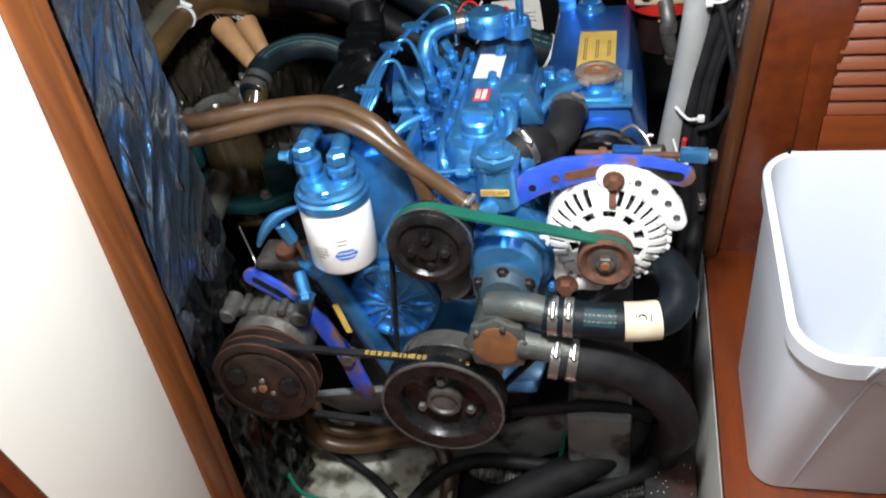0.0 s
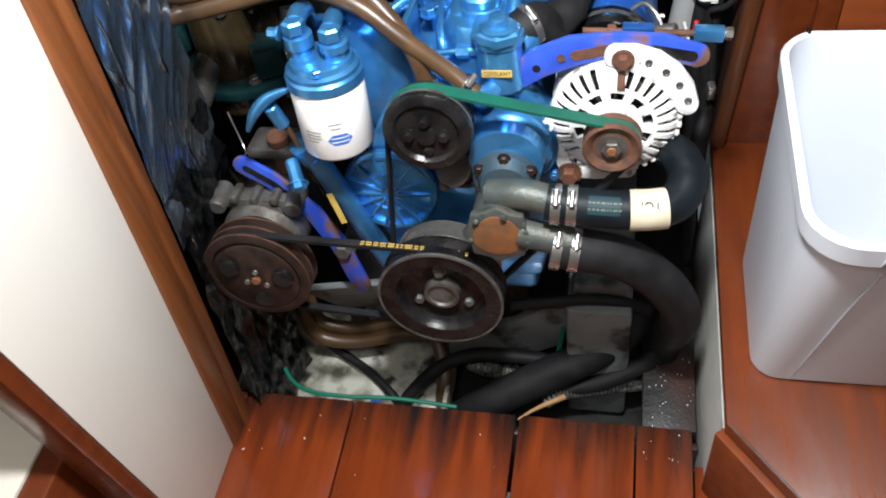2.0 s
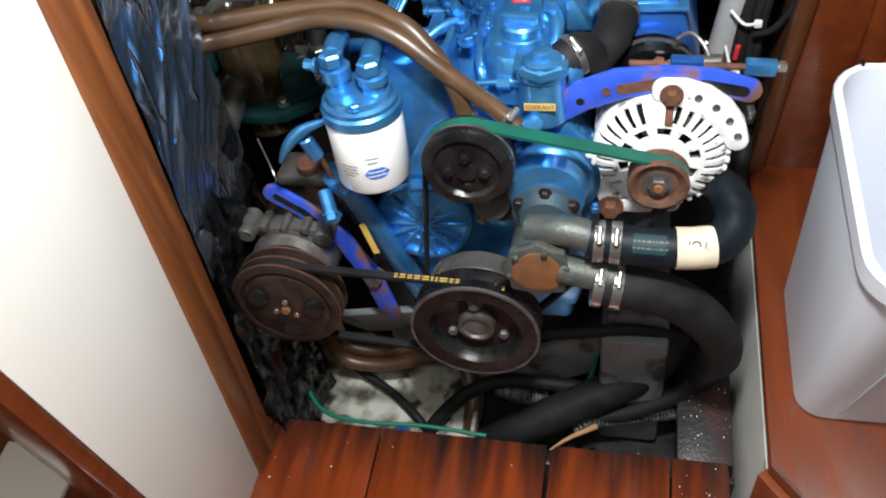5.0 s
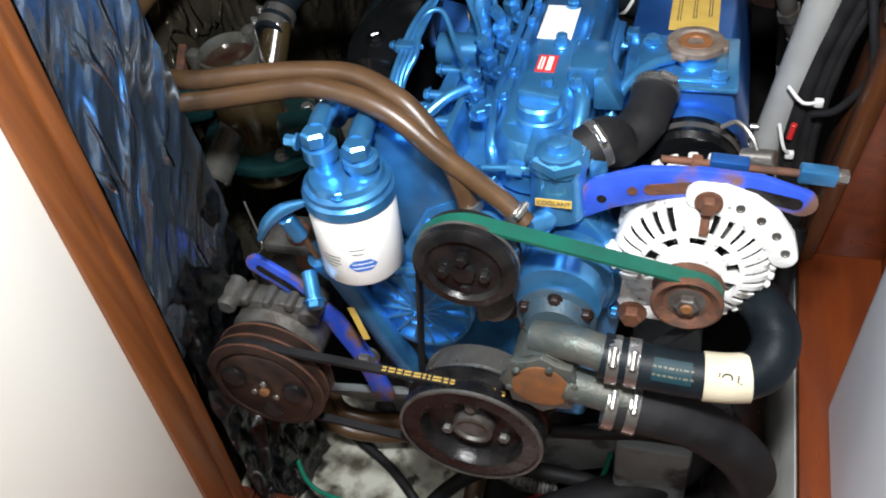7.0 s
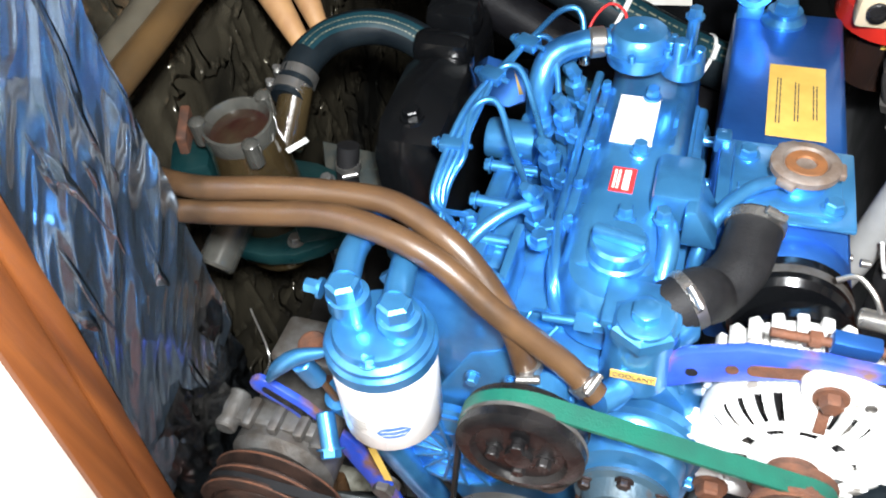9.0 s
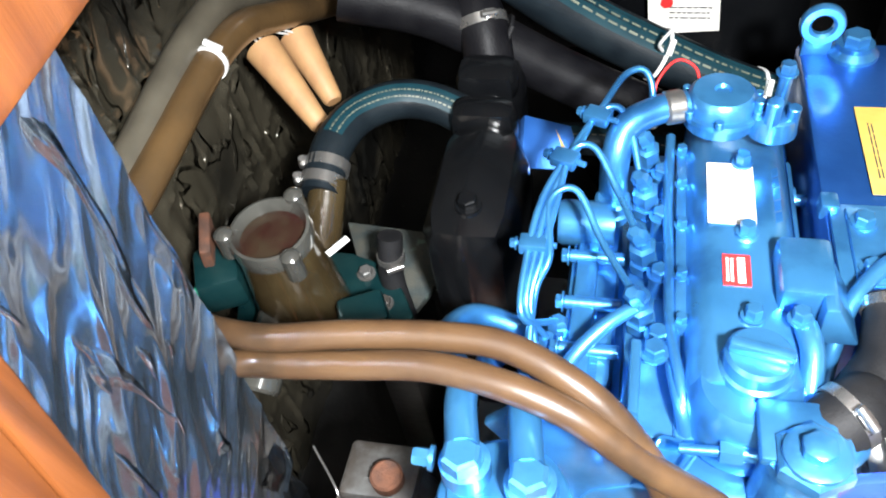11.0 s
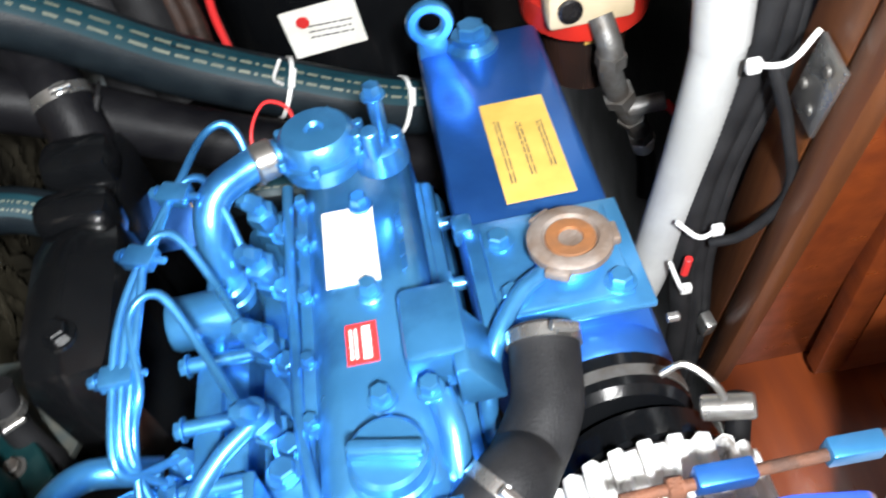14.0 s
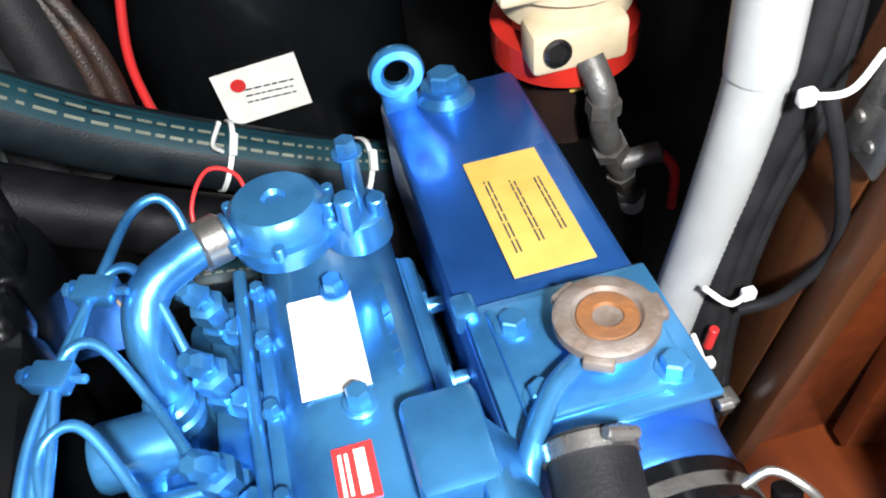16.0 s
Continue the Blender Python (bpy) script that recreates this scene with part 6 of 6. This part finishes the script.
part("body", lathe((-0.20, 1.78, -0.1), (0, 0, 1), [(0, 0.15), (0.01, 0.18), (0.62, 0.18), (0.66, 0.15), (0.67, 0)], 48), BLACKPLASTIC, wh)
hl = part("label", box((-0.225, 1.594, 0.39), (0.10, 0.002, 0.075), pose(0, 0, 0, 0, -5, 0).to_3x3(), 0), PAPER, wh, "white paper label with a red ring mark")
part("ring_mark", lathe((-0.25, 1.5925, 0.405), (0, -1, 0), [(0, 0.006), (0, 0.009), (0.001, 0.009), (0.001, 0.006)], 20), REDLABEL, hl)
part("print", bars((-0.215, 1.5925, 0.388), AX, (0, 0, -1), 3, 0.06, 0.002, 0.009, seed=21), INK, hl)
part("hoop", tube([(-0.33, 1.66, 0.56), (-0.26, 1.61, 0.575), (-0.17, 1.60, 0.578), (-0.1, 1.63, 0.57)], 0.006, 10), STEEL, wh)
hose("red_battery_cable", [(-0.33, 1.50, 0.44), (-0.335, 1.52, 0.52), (-0.31, 1.54, 0.62), (-0.28, 1.55, 0.74)], 0.005, REDWIRE, "red battery cable rising behind the hoses", 12)
for k, (x, m) in enumerate(((-0.40, RUBBER), (-0.37, DARKRUST), (-0.355, DARKRUST), (-0.45, RUBBER))):
    hose("riser_cable", [(x, 1.48, 0.42), (x - 0.01, 1.52, 0.55), (x - 0.05 - 0.02 * k, 1.58, 0.72), (x - 0.08, 1.6, 0.9)], 0.012 if k in (1, 2) else 0.03, m, "dark cable rising at the back", 12)
thing("grey_box", box((-0.45, 1.62, 0.55), (0.12, 0.10, 0.5), pose(0, 0, 0, 0, 14, 0).to_3x3(), 0.01), GREYBED, (-0.45, 1.62, 0.3), "grey panel behind the cables", "panel")
thing("blue_plate", prism([(0, 0), (0.06, -0.012), (0.075, -0.05), (0.045, -0.065), (0.0, -0.065)], (-0.418, 1.285, 0.47), pose(0, 0, 0, -55, 0, 0).to_3x3(), 0.006, 0.001), TANKBLUE, (-0.38, 1.28, 0.42), "folded blue sheet-metal plate with a yellow tag", "plate")
thing("yellow_tag", box((-0.365, 1.262, 0.452), (0.010, 0.036, 0.002), pose(0, 0, 0, 30, 0, 25).to_3x3(), 0), YELLOW, (-0.365, 1.262, 0.44), "small yellow tag on the blue plate", "tag")
thing("red_loop", tube([E(-0.268, 1.175, 0.60), E(-0.266, 1.195, 0.625), E(-0.25, 1.205, 0.645), E(-0.232, 1.198, 0.642), E(-0.226, 1.18, 0.628)], 0.0015, 10), REDWIRE, E(-0.26, 1.18, 0.6), "loop of red wire at the breather lid", "wire")
part("wire_boot", cyl(E(-0.268, 1.172, 0.585), E(-0.268, 1.176, 0.605), 0.006), STEEL, engine)

# fuel/water separator at the back right
sep = holder("fuel_separator", (0.07, 1.36, 0.40), "cream cast fuel separator with a red bowl", "fuel separator")
SB = Vector((0.062, 1.37, 0.578))
hd = lathe(SB + Vector((0, 0, 0.0)), (0, 0, 1), [(0, 0.052), (0.004, 0.058), (0.03, 0.058), (0.034, 0.066), (0.055, 0.066), (0.06, 0.060), (0.10, 0.058), (0.16, 0.05)], 40)
part("head", hd, BEIGE, sep)
part("lower_block", box(SB + Vector((-0.01, -0.05, -0.005)), (0.085, 0.035, 0.04), bev=0.006), BEIGE, sep)
part("flange", box(SB + Vector((0.0, -0.02, 0.045)), (0.15, 0.07, 0.014), bev=0.005), BEIGE, sep)
part("name_plate", box(SB + Vector((0.01, -0.0665, 0.075)), (0.05, 0.002, 0.016), bev=0), PAPER, sep, "blank pale plate")
part("port_plug", lathe(SB + Vector((-0.032, -0.068, -0.002)), (0, -1, 0.2), [(0, 0.012), (0.004, 0.012), (0.005, 0.009), (0.002, 0.008), (0.002, 0)], 18), BLACKMETAL, sep)
for x in (-0.06, 0.06):
    part("flange_bolt", bolt(SB + Vector((x, -0.045, 0.052)), (0, -0.4, 1), 0.009, 0.01), DULLSTEEL, sep)
part("bowl", lathe(SB, (0, 0, -1), [(0, 0.05), (0.03, 0.05), (0.034, 0.046), (0.04, 0.046), (0.13, 0.044), (0.14, 0.03), (0.14, 0)], 36), mat("smoked_bowl", (0.012, 0.008, 0.007), (0.03, 0.014, 0.01), 10, 0.15, 0, 0.05, 100, coat=0.6), sep, "smoky dark bowl")
part("red_ring", lathe(SB + Vector((0, 0, -0.002)), (0, 0, -1), [(0.012, 0.052), (0.014, 0.066), (0.044, 0.066), (0.046, 0.05)], 40), REDBOWL, sep, "translucent red collar")
# Yellow chip paints an amber glint on the separator's bowl.
part("amber_glint", box(SB + Vector((0.0, -0.046, -0.062)), (0.022, 0.003, 0.008), bev=0.001), YELLOW, sep, "amber glint set in as a yellow chip")
V = [Vector(p) for p in ((0.060, 1.305, 0.560), (0.066, 1.286, 0.535), (0.068, 1.285, 0.50), (0.088, 1.295, 0.445), (0.108, 1.308, 0.40), (0.119, 1.315, 0.365))]
part("elbow", tube(V, 0.0125, 16), DULLSTEEL, sep, "dull grey elbow pipe")
for k, r in ((0.30, 0.0155), (0.55, 0.017), (0.75, 0.016), (0.95, 0.015)):
    q = spline(V, 8)
    i = int(k * (len(q) - 2))
    d = (q[i + 1] - q[i]).normalized()
    part("pipe_nut", lathe(q[i] - d * 0.007, d, [(0, r), (0.014, r)], 6), DULLSTEEL, sep)
part("valve_body", cyl(V[3] + Vector((0.0, -0.005, 0)), V[3] + Vector((0.04, -0.01, 0.006)), 0.010), DULLSTEEL, sep)
part("valve_lever", tube([V[3] + Vector((0.04, -0.012, 0.004)), V[3] + Vector((0.055, -0.015, -0.02)), V[3] + Vector((0.058, -0.015, -0.07))], 0.005, 8), REDWIRE, sep, "red dipped valve lever")
part("tail", tube([V[5], V[5] + Vector((0.008, 0.0, -0.04)), V[5] + Vector((0.012, 0.0, -0.10))], 0.011, 14), RUBBER, sep)
part("sealing_tape", cyl(V[5] + Vector((0, 0, 0.004)), V[5] + Vector((0.003, 0, -0.018)), 0.0145, 0.012), TIE, sep, "white sealing tape")

# white hose and looms by the right side
WH = [(0.112, 1.135, 0.98), (0.102, 1.135, 0.86), (0.094, 1.135, 0.76), (0.099, 1.135, 0.66), (0.092, 1.135, 0.56), (0.080, 1.135, 0.46), (0.068, 1.138, 0.36), (0.052, 1.15, 0.25), (0.04, 1.17, 0.12)]
whs = hose("white_hose", WH, 0.020, WHITEHOSE, "white ribbed hose with wrapped upper length", 20, ribs=0.035, rib_len=0.006)
part("wrap", tube(WH[:4], 0.0217, 20), mat("white_wrap", (0.36, 0.365, 0.36), (0.29, 0.295, 0.29), 20, 0.4, 0, 0.1, 200), whs, "smooth white tape wrap")
for k, (x, r) in enumerate(((0.126, 0.011), (0.142, 0.009), (0.134, 0.007), (0.15, 0.008))):
    hose("wiring_loom", [(x + 0.02, 1.14 + 0.01 * k, 0.98), (x + 0.006, 1.135 + 0.006 * k, 0.80), (x + 0.002, 1.13, 0.64), (x - 0.022, 1.125, 0.52), (x - 0.03, 1.12, 0.40), (x - 0.022, 1.115, 0.28), (x - 0.02, 1.12, 0.1)], r, RUBBER, "black corrugated wiring loom", 12, ribs=0.06 if k == 0 else 0.0, rib_len=0.005)
hose("loose_cable", [(0.125, 1.10, 0.66), (0.142, 1.085, 0.60), (0.155, 1.08, 0.53), (0.135, 1.09, 0.47), (0.11, 1.10, 0.45)], 0.005, RUBBER, "thin black cable hanging in a loop", 10)
for p, q in (((0.110, 1.10, 0.661), (0.149, 1.095, 0.688)), ((0.113, 1.10, 0.469), (0.074, 1.102, 0.490)), ((0.095, 1.10, 0.380), (0.074, 1.10, 0.431))):
    p, q = Vector(p), Vector(q)
    z = thing("cable_tie", tube([p, p.lerp(q, 0.5) + Vector((0, -0.008, -0.006)), q], 0.0023, 8), TIE, p, "white nylon cable tie round the loom", "cable tie", "cable ties")
    part("tie_head", box(p, (0.011, 0.008, 0.011), bev=0.002), TIE, z)
mp = holder("hinge_plate", (0.148, 1.08, 0.62), "scratched steel plate screwed to the bulkhead edge", "plate")
part("plate", box((0.1530, 1.083, 0.645), (0.004, 0.040, 0.07), pose(0, 0, 0, 8, 3, 0).to_3x3(), 0.001), STEEL, mp)
for y, z in ((1.085, 0.667), (1.091, 0.625), (1.107, 0.637)):
    part("screw", lathe((0.1506, y - 0.010, z), (-1, 0, 0), [(0, 0.005), (0.002, 0.004), (0.0025, 0)], 12), DULLSTEEL, mp)
thing("small_clip", box((0.126, 1.10, 0.302), (0.012, 0.018, 0.028), pose(0, 0, 0, 10, 0, 10).to_3x3(), 0.002), STEEL, (0.126, 1.10, 0.288), "small bright metal clip on the bulkhead", "clip")
thing("red_splice", cyl((0.092, 1.10, 0.432), (0.090, 1.10, 0.408), 0.004, seg=10), REDWIRE, (0.090, 1.10, 0.408), "red crimp connector on the loom", "connector")
thing("pale_conduit", tube([(0.11, 0.99, 0.36), (0.10, 0.95, 0.30), (0.10, 0.92, 0.1)], 0.012, 14), RUBBER, (0.1, 0.92, 0.1), "black cable beside the grey board", "cable")

# ---- white bin on the step ----
bn = holder("waste_bin", (0.31, 0.75, STEP_Z), "white plastic waste bin standing on the teak step", "bin")


def rounded(cx, cy, w, d, r, n=6):
    out = []
    for sx, sy, a in ((1, 1, 0), (-1, 1, 90), (-1, -1, 180), (1, -1, 270)):
        out += [(cx + sx * (w / 2 - r) + r * math.cos(radians(a + 90 * i / n)), cy + sy * (d / 2 - r) + r * math.sin(radians(a + 90 * i / n))) for i in range(n + 1)]
    return out


def bin_shell():
    bm = bmesh.new()
    # height, left, right, front, back, corner radius
    levels = [(0.0, 0.180, 0.36, 0.644, 0.86, 0.03), (0.005, 0.174, 0.366, 0.638, 0.866, 0.034), (0.325, 0.176, 0.415, 0.575, 0.905, 0.05), (0.326, 0.170, 0.421, 0.568, 0.912, 0.055), (0.352, 0.169, 0.423, 0.566, 0.914, 0.055), (0.356, 0.172, 0.420, 0.569, 0.911, 0.052), (0.354, 0.178, 0.414, 0.575, 0.905, 0.048), (0.02, 0.184, 0.356, 0.648, 0.856, 0.03)]
    rings = []
    for z, x0, x1, y0, y1, r in levels:
        rings.append([bm.verts.new((x, y, STEP_Z + z - (0.014 * math.exp(-((x - 0.29) / 0.05) ** 2) if z > 0.32 and y > 0.8 else 0))) for x, y in rounded((x0 + x1) / 2, (y0 + y1) / 2, x1 - x0, y1 - y0, r)])
    for a, b in zip(rings, rings[1:]):
        for i in range(len(a)):
            j = (i + 1) % len(a)
            bm.faces.new((a[i], a[j], b[j], b[i]))
    bm.faces.new(rings[0][::-1])
    bm.faces.new(rings[-1])
    return bm


part("shell", bin_shell(), BINPLASTIC, bn)
part("rim_mark", box((0.205, 0.908, 0.549), (0.004, 0.008, 0.008), bev=0.0005), BLACKMETAL, bn, "dark mark on the rim")
# Darker plastic laid on the surface paints the shade of groove and rim gap.
GROOVE_SHADE = mat("bin_groove_shade", (0.42, 0.44, 0.48), (0.38, 0.40, 0.44), 3, 0.5, 0, 0.03, 300)
part("panel_groove", tube([(0.222, 0.6375, 0.205), (0.245, 0.5780, 0.485), (0.262, 0.5730, 0.51), (0.30, 0.5720, 0.513), (0.40, 0.5720, 0.513)], 0.0016, 6, 5), GROOVE_SHADE, bn, "fine grey line for the shade of the front panel's groove")
part("rim_gap", box((0.246, 0.5660, 0.536), (0.006, 0.004, 0.03), pose(0, 0, 0, 12, 12, 0).to_3x3(), 0.001), GROOVE_SHADE, bn, "grey chip for the shade in the rim's gap")

# chips and crumbs lying about the bilge and the boards
rnd = random.Random(12)
crumbs = bmesh.new()
for k in range(90):
    if k % 3:
        c = Vector((rnd.uniform(0.046, 0.122), rnd.uniform(0.60, 0.97), 0.0007))
    else:
        c = Vector((rnd.uniform(-0.60, -0.16), rnd.uniform(0.30, 0.65), 0.0007))
    s = rnd.uniform(0.0005, 0.0017)
    box(c, (s, s * rnd.uniform(0.6, 2.2), s * 0.5), pose(0, 0, 0, 0, 0, rnd.uniform(0, 180)).to_3x3(), 0, crumbs)
thing("crumbs", crumbs, PAPER, (0.05, 0.7, 0.0), "pale crumbs and paint chips on the boards", "debris", kind="stuff")
